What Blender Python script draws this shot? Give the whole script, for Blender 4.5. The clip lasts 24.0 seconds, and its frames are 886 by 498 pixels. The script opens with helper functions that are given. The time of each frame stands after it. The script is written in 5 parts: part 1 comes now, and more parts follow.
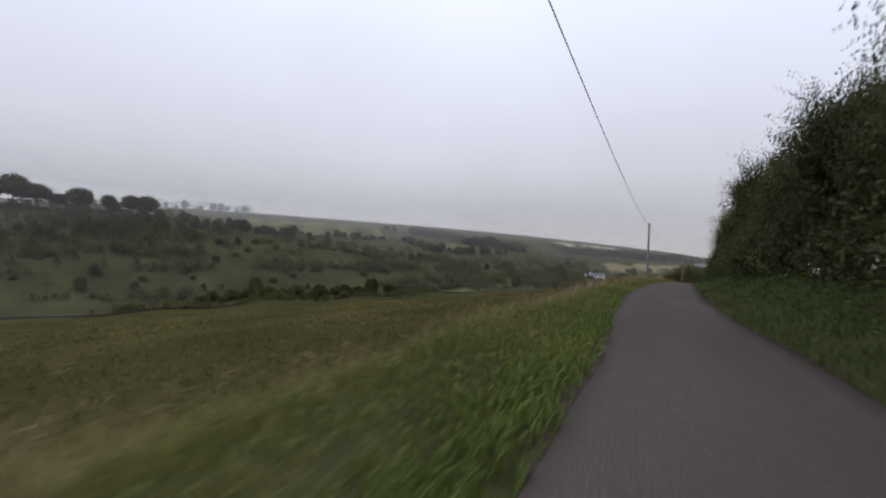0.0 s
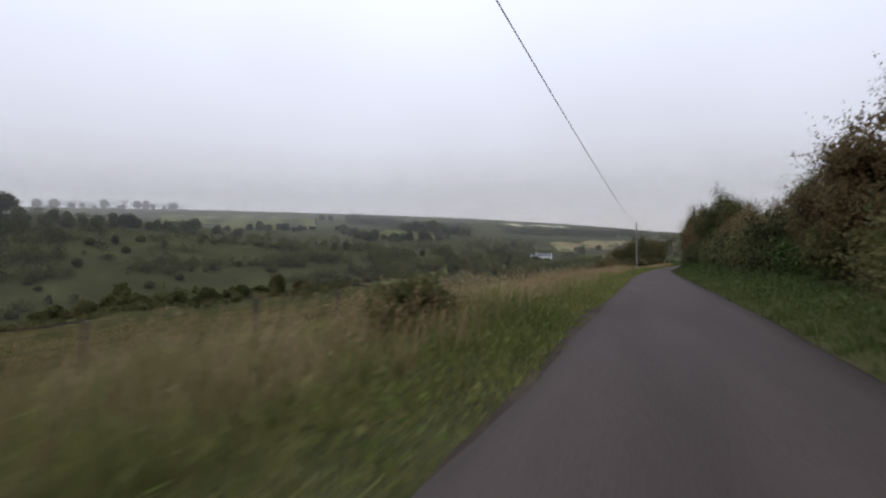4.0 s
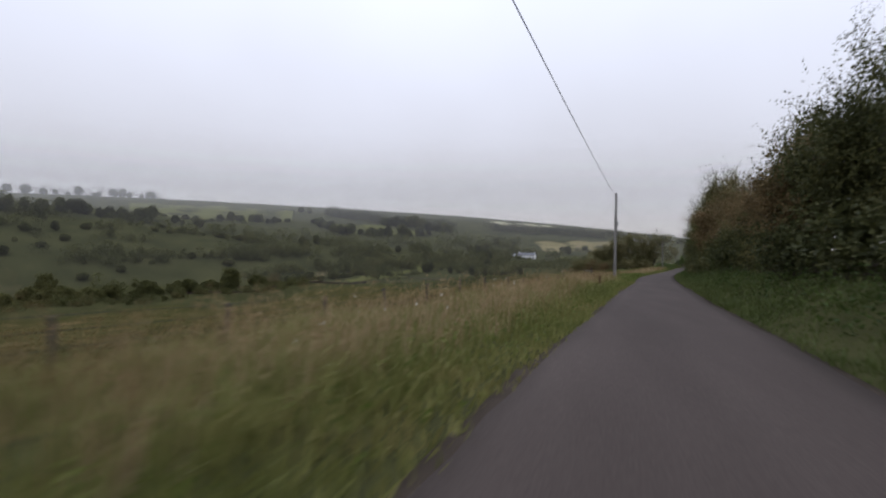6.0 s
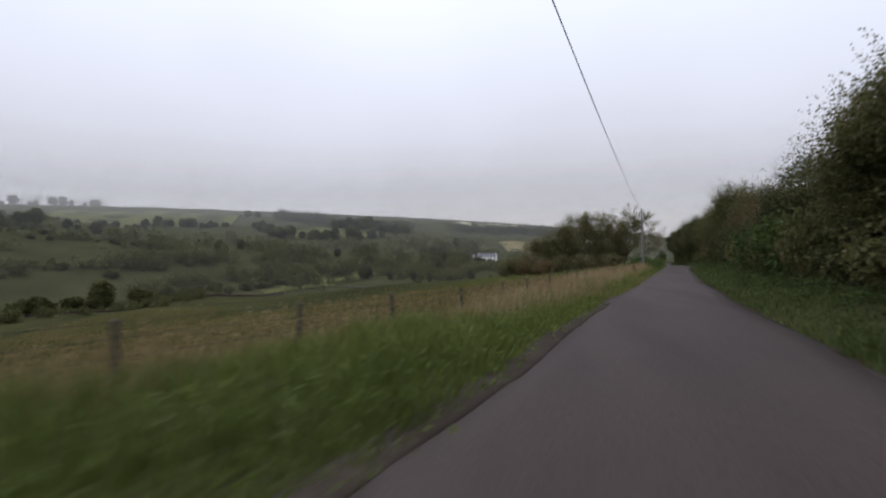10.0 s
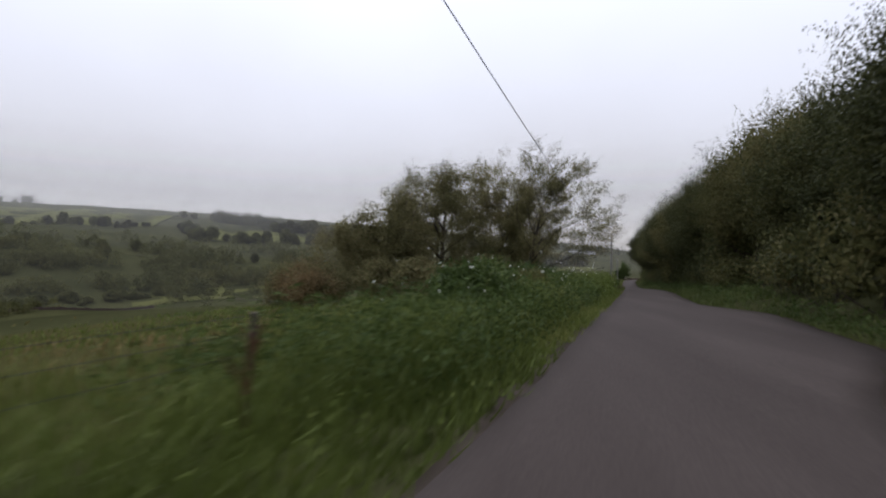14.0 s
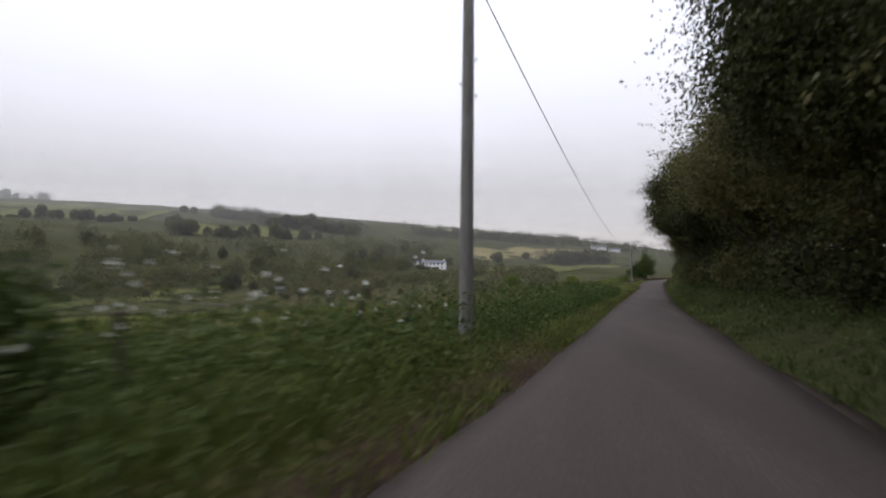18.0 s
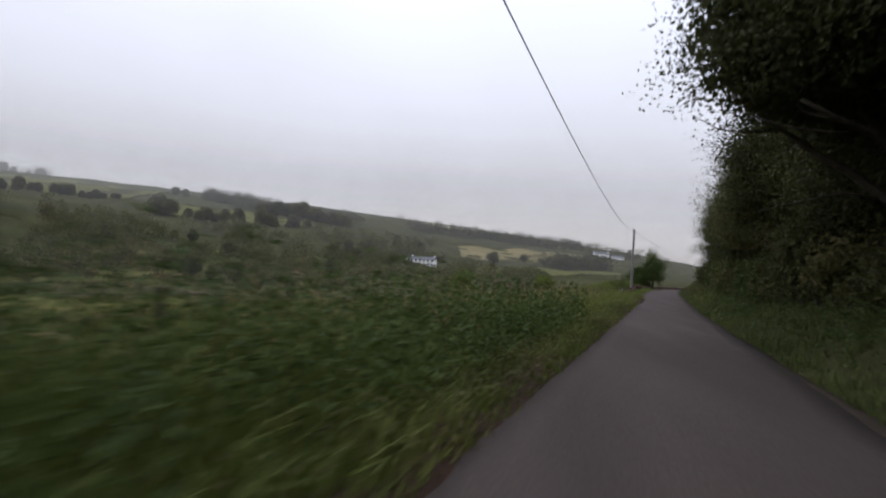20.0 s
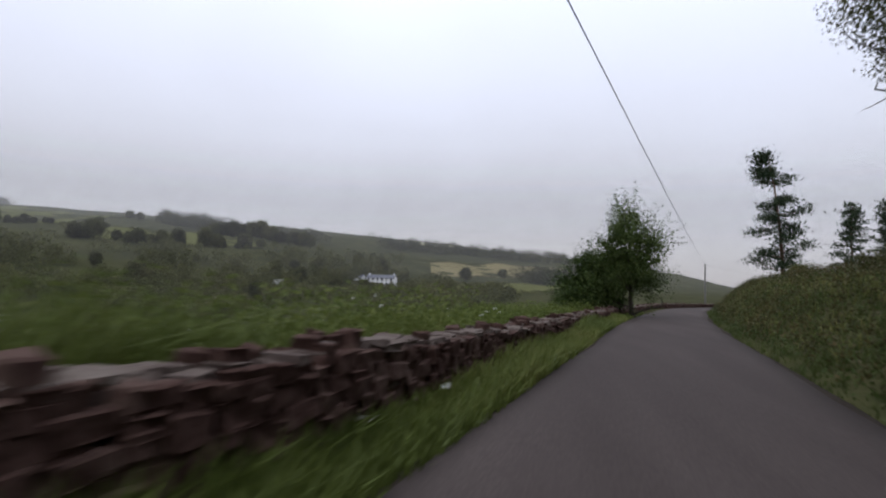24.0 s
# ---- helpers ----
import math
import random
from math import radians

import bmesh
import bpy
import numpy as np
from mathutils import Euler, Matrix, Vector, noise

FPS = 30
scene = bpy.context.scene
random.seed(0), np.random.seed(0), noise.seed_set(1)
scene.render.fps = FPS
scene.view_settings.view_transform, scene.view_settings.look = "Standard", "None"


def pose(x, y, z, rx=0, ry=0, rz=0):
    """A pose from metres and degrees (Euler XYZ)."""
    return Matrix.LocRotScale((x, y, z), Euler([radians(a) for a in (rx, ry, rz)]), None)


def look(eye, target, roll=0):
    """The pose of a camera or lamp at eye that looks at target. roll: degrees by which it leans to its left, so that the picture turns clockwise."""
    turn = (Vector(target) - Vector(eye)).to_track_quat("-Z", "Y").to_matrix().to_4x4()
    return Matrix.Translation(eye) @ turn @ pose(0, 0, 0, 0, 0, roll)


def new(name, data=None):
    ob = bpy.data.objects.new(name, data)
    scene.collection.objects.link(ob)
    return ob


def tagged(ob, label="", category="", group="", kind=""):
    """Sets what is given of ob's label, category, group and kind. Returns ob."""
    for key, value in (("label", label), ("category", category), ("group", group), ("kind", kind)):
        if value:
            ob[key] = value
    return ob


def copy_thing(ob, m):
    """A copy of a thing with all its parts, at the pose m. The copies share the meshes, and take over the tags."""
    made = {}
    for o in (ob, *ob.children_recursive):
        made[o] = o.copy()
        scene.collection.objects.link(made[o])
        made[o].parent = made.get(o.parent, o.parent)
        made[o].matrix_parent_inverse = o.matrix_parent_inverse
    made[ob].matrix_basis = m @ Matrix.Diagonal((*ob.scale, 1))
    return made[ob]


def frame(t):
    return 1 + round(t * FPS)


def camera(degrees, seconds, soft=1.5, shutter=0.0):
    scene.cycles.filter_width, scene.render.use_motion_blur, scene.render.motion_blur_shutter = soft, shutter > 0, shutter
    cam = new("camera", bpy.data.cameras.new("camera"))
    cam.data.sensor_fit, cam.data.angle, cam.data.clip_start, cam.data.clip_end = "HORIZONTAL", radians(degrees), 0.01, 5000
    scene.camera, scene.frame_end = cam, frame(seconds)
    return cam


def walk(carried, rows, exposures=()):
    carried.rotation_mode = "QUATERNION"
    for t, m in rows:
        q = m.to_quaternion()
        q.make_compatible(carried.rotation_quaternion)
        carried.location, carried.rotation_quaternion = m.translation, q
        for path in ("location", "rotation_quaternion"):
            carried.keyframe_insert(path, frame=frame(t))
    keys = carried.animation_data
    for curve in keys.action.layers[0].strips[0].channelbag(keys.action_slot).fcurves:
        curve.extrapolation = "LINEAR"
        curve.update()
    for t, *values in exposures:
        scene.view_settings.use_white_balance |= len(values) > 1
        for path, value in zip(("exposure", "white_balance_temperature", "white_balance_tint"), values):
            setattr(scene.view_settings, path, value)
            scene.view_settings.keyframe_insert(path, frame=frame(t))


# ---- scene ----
cam = camera(80.0, 24.0, soft=2.1, shutter=0.24)
# seconds, place of the eye, then yaw to the left, pitch up and lean in degrees
PATH = [
    (0, -0.00, -0.00, 0.00, 19.77, 1.47, 2.37),
    (1, 0.36, 21.65, 0.13, 16.64, -1.63, -2.88),
    (1.8, 1.83, 38.87, 0.18, 15.78, -0.57, 0.62),
    (2, 2.23, 43.18, 0.18, 15.87, 0.64, -0.88),
    (2.5, 3.11, 53.95, 0.16, 16.31, 0.97, 0.46),
    (4.5, 7.51, 96.52, -0.41, 14.79, -0.04, -1.17),
    (5, 8.74, 107.10, -0.65, 14.28, -0.09, -0.58),
    (6, 10.93, 128.30, -1.24, 13.90, -0.11, 0.48),
    (7, 13.50, 149.51, -1.89, 13.40, -0.17, 0.66),
    (7.4, 14.72, 157.97, -2.16, 13.43, -0.23, 2.20),
    (8, 16.51, 170.70, -2.58, 13.46, -0.03, 0.70),
    (9, 19.61, 192.01, -3.31, 12.74, 0.62, -0.14),
    (10, 22.97, 213.15, -3.97, 11.29, 0.31, -0.95),
    (10.5, 24.90, 223.54, -4.26, 10.35, 0.35, -0.41),
    (12.5, 33.31, 263.62, -5.17, 8.64, 1.10, -0.10),
    (13, 35.58, 273.16, -5.34, 8.58, 1.25, -0.88),
    (14, 39.88, 291.75, -5.54, 8.09, 1.45, 0.39),
    (15, 44.02, 309.89, -5.79, 8.35, 1.80, 0.57),
    (16, 47.81, 327.84, -6.16, 9.00, 1.24, 0.80),
    (16.4, 49.41, 334.98, -6.36, 9.14, 0.99, 0.66),
    (17, 51.72, 345.68, -6.70, 9.97, 0.68, 1.02),
    (17.5, 53.58, 354.53, -7.07, 10.70, 1.05, 0.28),
    (19.5, 59.29, 389.13, -8.59, 11.58, 1.25, 2.78),
    (20, 60.80, 397.61, -8.91, 11.29, 1.18, 3.69),
    (21, 64.09, 414.41, -9.47, 11.09, 1.37, 4.18),
    (22, 67.30, 430.81, -9.77, 10.52, 2.08, 2.19),
    (22.5, 69.01, 438.73, -9.80, 10.35, 2.36, 2.24),
    (22.8, 69.99, 443.39, -9.82, 10.36, 3.03, 0.97),
    (23, 70.65, 446.44, -9.84, 10.26, 3.20, 0.82),
    (23.4, 71.74, 452.55, -9.88, 10.36, 2.57, 1.29),
    (24, 73.46, 461.62, -9.95, 10.39, 3.39, 1.72),
]


def aimed(x, y, z, yaw, pitch, lean):
    a, b = radians(yaw), radians(pitch)
    eye = Vector((x, y, z))
    return look(eye, eye + Vector((-math.sin(a) * math.cos(b), math.cos(a) * math.cos(b), math.sin(b))), lean)


walk(cam, [(t, aimed(*p)) for t, *p in PATH],
     exposures=[(0, -0.12, 6430, 11.3), (1.0, -0.02, 6430, 11.3), (5, 0.0, 6400, 11.3), (12.5, 0.0, 6430, 11.3), (14.8, 0.15, 6600, 11.3), (16, 0.45, 6750, 11.3), (17.5, 0.3, 6700, 11.3), (19.5, 0.05, 6500, 11.3), (22, 0.05, 6400, 11.3), (24, -0.03, 6330, 11.3)])

# ---- sky and sun: low cloud over a misty valley ----
world = bpy.data.worlds.new("overcast_sky")
scene.world = world
world.use_nodes = True
wt = world.node_tree
wt.nodes.clear()
w_out, w_bg = wt.nodes.new("ShaderNodeOutputWorld"), wt.nodes.new("ShaderNodeBackground")
w_sky, w_mix, w_ramp = wt.nodes.new("ShaderNodeTexSky"), wt.nodes.new("ShaderNodeMix"), wt.nodes.new("ShaderNodeValToRGB")
w_co, w_sep, w_noise = wt.nodes.new("ShaderNodeTexCoord"), wt.nodes.new("ShaderNodeSeparateXYZ"), wt.nodes.new("ShaderNodeTexNoise")
w_add, w_scale = wt.nodes.new("ShaderNodeMath"), wt.nodes.new("ShaderNodeVectorMath")
w_sky.sky_type, w_sky.sun_disc = "NISHITA", False
w_sky.sun_elevation, w_sky.sun_rotation = radians(50), radians(-25)
w_scale.operation, w_scale.inputs["Scale"].default_value = "SCALE", 0.1
w_mix.data_type, w_mix.inputs["Factor"].default_value = "RGBA", 0.93
w_noise.inputs["Scale"].default_value, w_noise.inputs["Detail"].default_value = 2.2, 3
w_add.operation, w_add.inputs[1].default_value, w_add.inputs[2].default_value = "MULTIPLY_ADD", 0.16, -0.08
w_sum = wt.nodes.new("ShaderNodeMath")
w_sum.operation = "ADD"
for at, rgb in ((0.0, (0.52, 0.50, 0.51)), (0.06, (0.69, 0.67, 0.685)), (0.16, (1.10, 1.12, 1.22)), (0.28, (1.52, 1.62, 1.92)), (1.0, (1.58, 1.72, 2.08))):
    e = w_ramp.color_ramp.elements.new(at) if at not in (0.0, 1.0) else w_ramp.color_ramp.elements[int(at)]
    e.position, e.color = at, (*rgb, 1)
wt.links.new(w_co.outputs["Generated"], w_sep.inputs[0])
wt.links.new(w_co.outputs["Generated"], w_noise.inputs["Vector"])
wt.links.new(w_noise.outputs["Fac"], w_add.inputs[0])
wt.links.new(w_add.outputs[0], w_sum.inputs[0])
wt.links.new(w_sep.outputs["Z"], w_sum.inputs[1])
wt.links.new(w_sum.outputs[0], w_ramp.inputs[0])
wt.links.new(w_sky.outputs[0], w_scale.inputs[0])
wt.links.new(w_scale.outputs[0], w_mix.inputs["A"])
wt.links.new(w_ramp.outputs[0], w_mix.inputs["B"])
wt.links.new(w_mix.outputs["Result"], w_bg.inputs["Color"])
w_bg.inputs["Strength"].default_value = 1.0
wt.links.new(w_bg.outputs[0], w_out.inputs[0])

sun = new("sun", bpy.data.lights.new("sun", "SUN"))
sun.data.energy, sun.data.angle, sun.data.color = 0.55, radians(35), (1.0, 0.97, 0.93)
sun.matrix_world = look((0, 0, 60), (12, 26, 0))


# ---- materials ----
def nodes_of(name):
    m = bpy.data.materials.new(name)
    m.use_nodes = True
    t = m.node_tree
    return m, t, t.nodes["Principled BSDF"]


def ramp_node(t, stops):
    r = t.nodes.new("ShaderNodeValToRGB")
    els = r.color_ramp.elements
    while len(els) < len(stops):
        els.new(0.5)
    for e, (at, rgb) in zip(els, stops):
        e.position, e.color = at, (*rgb, 1)
    return r


def surface(name, stops, scale=4.0, fine=60.0, rough=0.85, bump=0.3, metal=0.0, depth=0.02, stretch=(1, 1, 1), shine=0.2):
    """A solid surface with stains at one scale and grain at another."""
    m, t, b = nodes_of(name)
    co, mp = t.nodes.new("ShaderNodeTexCoord"), t.nodes.new("ShaderNodeMapping")
    mp.inputs["Scale"].default_value = stretch
    n1, n2 = t.nodes.new("ShaderNodeTexNoise"), t.nodes.new("ShaderNodeTexNoise")
    n1.inputs["Scale"].default_value, n1.inputs["Detail"].default_value = scale, 5
    n2.inputs["Scale"].default_value, n2.inputs["Detail"].default_value = fine, 4
    mx, r = t.nodes.new("ShaderNodeMath"), ramp_node(t, stops)
    mx.operation, mx.inputs[1].default_value = "MULTIPLY_ADD", 0.45
    half = t.nodes.new("ShaderNodeMath")
    half.operation, half.inputs[1].default_value = "MULTIPLY", 0.55
    t.links.new(co.outputs["Object"], mp.inputs[0])
    t.links.new(mp.outputs[0], n1.inputs["Vector"])
    t.links.new(mp.outputs[0], n2.inputs["Vector"])
    t.links.new(n1.outputs["Fac"], half.inputs[0])
    t.links.new(n2.outputs["Fac"], mx.inputs[0])
    t.links.new(half.outputs[0], mx.inputs[2])
    t.links.new(mx.outputs[0], r.inputs[0])
    t.links.new(r.outputs[0], b.inputs["Base Color"])
    bp = t.nodes.new("ShaderNodeBump")
    bp.inputs["Strength"].default_value, bp.inputs["Distance"].default_value = bump, depth
    t.links.new(mx.outputs[0], bp.inputs["Height"])
    t.links.new(bp.outputs[0], b.inputs["Normal"])
    b.inputs["Roughness"].default_value, b.inputs["Metallic"].default_value = rough, metal
    b.inputs["Specular IOR Level"].default_value = shine
    return m


def leafy(name, stops, through_light=0.25, patch=0.12, rough=0.6, vary=0.5):
    """Leaves and blades: one tint a leaf, with drifts of colour from patch to patch, and light coming through."""
    m, t, b = nodes_of(name)
    geo, noise_a, co = t.nodes.new("ShaderNodeNewGeometry"), t.nodes.new("ShaderNodeTexNoise"), t.nodes.new("ShaderNodeNewGeometry")
    noise_a.inputs["Scale"].default_value, noise_a.inputs["Detail"].default_value = patch, 3
    add, r = t.nodes.new("ShaderNodeMath"), ramp_node(t, stops)
    add.operation, add.inputs[1].default_value = "MULTIPLY_ADD", vary
    wide, noise_b, near = t.nodes.new("ShaderNodeMath"), t.nodes.new("ShaderNodeTexNoise"), t.nodes.new("ShaderNodeMath")
    wide.operation, wide.inputs[1].default_value = "MULTIPLY_ADD", 1.3
    noise_b.inputs["Scale"].default_value, noise_b.inputs["Detail"].default_value = patch * 7, 2
    near.operation, near.inputs[1].default_value, near.inputs[2].default_value = "MULTIPLY_ADD", 0.7, -0.75 + (0.5 - vary) * 0.5
    t.links.new(co.outputs["Position"], noise_a.inputs["Vector"])
    t.links.new(co.outputs["Position"], noise_b.inputs["Vector"])
    t.links.new(noise_b.outputs["Fac"], near.inputs[0])
    t.links.new(near.outputs[0], wide.inputs[2])
    t.links.new(noise_a.outputs["Fac"], wide.inputs[0])
    t.links.new(geo.outputs["Random Per Island"], add.inputs[0])
    t.links.new(wide.outputs[0], add.inputs[2])
    t.links.new(add.outputs[0], r.inputs[0])
    t.links.new(r.outputs[0], b.inputs["Base Color"])
    b.inputs["Roughness"].default_value = rough
    b.inputs["Specular IOR Level"].default_value = 0.12
    tr, mix = t.nodes.new("ShaderNodeBsdfTranslucent"), t.nodes.new("ShaderNodeMixShader")
    mix.inputs[0].default_value = through_light
    t.links.new(r.outputs[0], tr.inputs["Color"])
    t.links.new(b.outputs[0], mix.inputs[1])
    t.links.new(tr.outputs[0], mix.inputs[2])
    t.links.new(mix.outputs[0], t.nodes["Material Output"].inputs["Surface"])
    return m


ASPHALT = surface("worn_asphalt", ((0.25, (0.034, 0.0262, 0.0222)), (0.42, (0.047, 0.0364, 0.0312)), (0.58, (0.060, 0.0468, 0.0405)), (0.8, (0.092, 0.073, 0.063))), 0.8, 55, 0.88, 0.4, depth=0.006, stretch=(1.0, 0.14, 1.0), shine=0.1)
GRIT = surface("road_edge_grit", ((0.3, (0.035, 0.028, 0.022)), (0.55, (0.07, 0.057, 0.046)), (0.78, (0.15, 0.13, 0.11))), 2.0, 70, 0.95, 0.6, depth=0.01, shine=0.03)
FRINGE = surface("dirt_road_fringe", ((0.3, (0.026, 0.020, 0.015)), (0.55, (0.046, 0.036, 0.028)), (0.78, (0.095, 0.078, 0.062))), 1.4, 60, 0.95, 0.6, depth=0.01, shine=0.03)
EARTH = surface("red_brown_earth", ((0.3, (0.026, 0.017, 0.012)), (0.6, (0.052, 0.034, 0.024)), (0.8, (0.10, 0.068, 0.048))), 1.2, 30, 0.95, 0.6, shine=0.03)
CLAY = surface("orange_brown_clay", ((0.3, (0.06, 0.036, 0.021)), (0.6, (0.12, 0.073, 0.044)), (0.8, (0.19, 0.125, 0.08))), 1.2, 30, 0.95, 0.6, shine=0.03)
TURF = surface("pasture_turf", ((0.28, (0.0225, 0.0238, 0.0112)), (0.46, (0.0362, 0.0373, 0.0164)), (0.6, (0.0499, 0.0498, 0.0216)), (0.76, (0.0749, 0.0679, 0.0307))), 0.03, 1.3, 0.95, 0.6, depth=0.3, shine=0.0)
TAWNY = surface("tawny_rough_grazing", ((0.3, (0.0224, 0.0247, 0.0086)), (0.46, (0.0409, 0.0398, 0.0145)), (0.58, (0.0581, 0.0508, 0.0205)), (0.74, (0.0825, 0.0659, 0.0304))), 0.06, 2.2, 0.95, 0.8, depth=0.3, shine=0.0)
STRAW = surface("ripe_straw_field", ((0.3, (0.1105, 0.0943, 0.0425)), (0.6, (0.1615, 0.1353, 0.0680)), (0.8, (0.2040, 0.1722, 0.0935))), 0.015, 0.6, 0.95, 0.3, shine=0.0)
GREEN_FIELD = surface("mown_green_field", ((0.3, (0.0627, 0.0660, 0.0221)), (0.6, (0.0896, 0.0900, 0.0323)), (0.8, (0.1210, 0.1140, 0.0442))), 0.012, 0.5, 0.95, 0.3, shine=0.0)
PALE_FIELD = surface("pale_stubble_field", ((0.3, (0.25, 0.24, 0.15)), (0.6, (0.33, 0.31, 0.20)), (0.8, (0.40, 0.37, 0.25))), 0.012, 0.5, 0.95, 0.3, shine=0.0)
POLE_WOOD = surface("weathered_grey_pole_wood", ((0.3, (0.10, 0.092, 0.082)), (0.55, (0.19, 0.18, 0.165)), (0.8, (0.29, 0.28, 0.265))), 1.5, 9, 0.85, 0.4, stretch=(6, 6, 0.5))
POST_WOOD = surface("dark_damp_fence_wood", ((0.3, (0.035, 0.030, 0.024)), (0.55, (0.075, 0.063, 0.050)), (0.8, (0.15, 0.135, 0.11))), 3, 22, 0.9, 0.5, stretch=(5, 5, 0.8))
RAIL_WOOD = surface("grey_weathered_rail", ((0.3, (0.09, 0.082, 0.07)), (0.6, (0.17, 0.155, 0.135)), (0.8, (0.27, 0.25, 0.22))), 3, 22, 0.9, 0.5, stretch=(1, 5, 5))
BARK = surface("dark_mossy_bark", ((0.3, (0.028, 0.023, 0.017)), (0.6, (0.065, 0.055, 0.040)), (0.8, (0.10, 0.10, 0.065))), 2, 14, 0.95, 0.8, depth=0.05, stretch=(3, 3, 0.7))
PINE_BARK = surface("red_grey_pine_bark", ((0.3, (0.05, 0.035, 0.026)), (0.6, (0.12, 0.075, 0.05)), (0.8, (0.18, 0.12, 0.09))), 2, 14, 0.95, 0.8, depth=0.05)
CABLE = surface("black_overhead_cable", ((0.3, (0.012, 0.012, 0.013)), (0.7, (0.03, 0.03, 0.032))), 3, 20, 0.6, 0.1)
IRON = surface("dull_galvanised_iron", ((0.3, (0.09, 0.09, 0.095)), (0.7, (0.19, 0.19, 0.2))), 5, 40, 0.55, 0.2, metal=0.6)
STONE = surface("red_brown_field_stone", ((0.25, (0.0285, 0.0151, 0.0118)), (0.48, (0.0629, 0.0360, 0.0283)), (0.62, (0.1048, 0.0684, 0.0539)), (0.8, (0.2097, 0.1692, 0.1348))), 1.6, 9, 0.95, 0.9, depth=0.08, shine=0.04)
COPE = surface("pale_lichened_stone", ((0.25, (0.0517, 0.0356, 0.0299)), (0.45, (0.1012, 0.0759, 0.0633)), (0.62, (0.1495, 0.1207, 0.0989)), (0.8, (0.2702, 0.2415, 0.2012))), 1.6, 9, 0.95, 0.9, depth=0.08, shine=0.04)
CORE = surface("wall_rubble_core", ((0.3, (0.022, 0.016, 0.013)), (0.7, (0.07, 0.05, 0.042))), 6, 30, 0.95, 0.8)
WHITEWASH = surface("whitewashed_plaster", ((0.3, (0.60, 0.59, 0.56)), (0.7, (0.80, 0.79, 0.77))), 0.4, 5, 0.9, 0.1)
SLATE = surface("grey_roof_slate", ((0.3, (0.07, 0.072, 0.08)), (0.7, (0.15, 0.15, 0.165))), 0.8, 8, 0.7, 0.3)
DARK_GLASS = surface("dark_window_pane", ((0.3, (0.012, 0.013, 0.015)), (0.7, (0.03, 0.032, 0.036))), 2, 8, 0.12, 0.0)
PAPER = surface("pale_litter_stone", ((0.3, (0.5, 0.48, 0.44)), (0.7, (0.75, 0.73, 0.7))), 8, 40, 0.8, 0.2)

GRASS = leafy("verge_grass_blades", ((0.05, (0.0805, 0.0966, 0.0253)), (0.4, (0.1288, 0.1403, 0.0414)), (0.7, (0.1817, 0.1633, 0.0598)), (0.95, (0.2472, 0.1898, 0.0920))), 0.3, 0.16, vary=0.3)
LUSH = leafy("lush_green_blades", ((0.05, (0.0603, 0.0769, 0.0165)), (0.5, (0.0984, 0.1228, 0.0265)), (0.95, (0.1542, 0.1540, 0.0440))), 0.3, 0.2, vary=0.3)
SEED = leafy("dry_grass_seed_heads", ((0.1, (0.1380, 0.0936, 0.0432)), (0.5, (0.2340, 0.1584, 0.0792)), (0.9, (0.3600, 0.2700, 0.1560))), 0.3, 0.2, 0.8)
# darker copy of LUSH: the trees' shade on the right verge is in the colour
SHADE_GRASS = leafy("verge_blades_painted_shade", ((0.05, (0.036, 0.050, 0.012)), (0.5, (0.062, 0.080, 0.021)), (0.95, (0.100, 0.105, 0.036))), 0.25, 0.2, vary=0.3)
OLIVE_GRASS = leafy("olive_verge_blades", ((0.05, (0.0789, 0.0909, 0.0227)), (0.45, (0.1292, 0.1364, 0.0375)), (0.75, (0.1771, 0.1626, 0.0534)), (0.95, (0.2272, 0.1794, 0.0750))), 0.3, 0.18, vary=0.3)
FIELD_GRASS = leafy("rough_pasture_blades", ((0.05, (0.060, 0.060, 0.017)), (0.5, (0.115, 0.100, 0.034)), (0.95, (0.20, 0.145, 0.065))), 0.25, 0.06, 0.8)
LEAF_DARK = leafy("dark_hedgerow_leaves", ((0.05, (0.024, 0.029, 0.011)), (0.5, (0.051, 0.056, 0.020)), (0.95, (0.101, 0.099, 0.037))), 0.3, 0.25)
LEAF_OLIVE = leafy("olive_hawthorn_leaves", ((0.05, (0.041, 0.044, 0.016)), (0.45, (0.089, 0.089, 0.031)), (0.95, (0.162, 0.138, 0.058))), 0.4, 0.2)
# lighter copy of LEAF_OLIVE: sky glow through the clump's crowns is put into the colour
LEAF_WIND = leafy("windblown_leaves_sky_glow", ((0.05, (0.0698, 0.0708, 0.0314)), (0.45, (0.1406, 0.1309, 0.0567)), (0.95, (0.2250, 0.1879, 0.0942))), 0.5, 0.2)
LEAF_RUST = leafy("rusty_hawthorn_leaves", ((0.05, (0.0563, 0.0437, 0.0196)), (0.5, (0.1253, 0.0931, 0.0414)), (0.95, (0.2024, 0.1346, 0.0667))), 0.3, 0.2)
LEAF_FRESH = leafy("fresh_green_leaves", ((0.05, (0.024, 0.040, 0.010)), (0.5, (0.050, 0.076, 0.018)), (0.95, (0.088, 0.112, 0.032))), 0.25, 0.3)
LEAF_BRIGHT = leafy("bright_green_leaves", ((0.05, (0.0517, 0.0726, 0.0133)), (0.5, (0.1012, 0.1298, 0.0266)), (0.95, (0.1552, 0.1760, 0.0456))), 0.3, 0.3)
LEAF_FAR = leafy("valley_wood_leaves", ((0.05, (0.0549, 0.0585, 0.0211)), (0.5, (0.0858, 0.0877, 0.0311)), (0.95, (0.1241, 0.1148, 0.0430))), 0.45, 0.02)
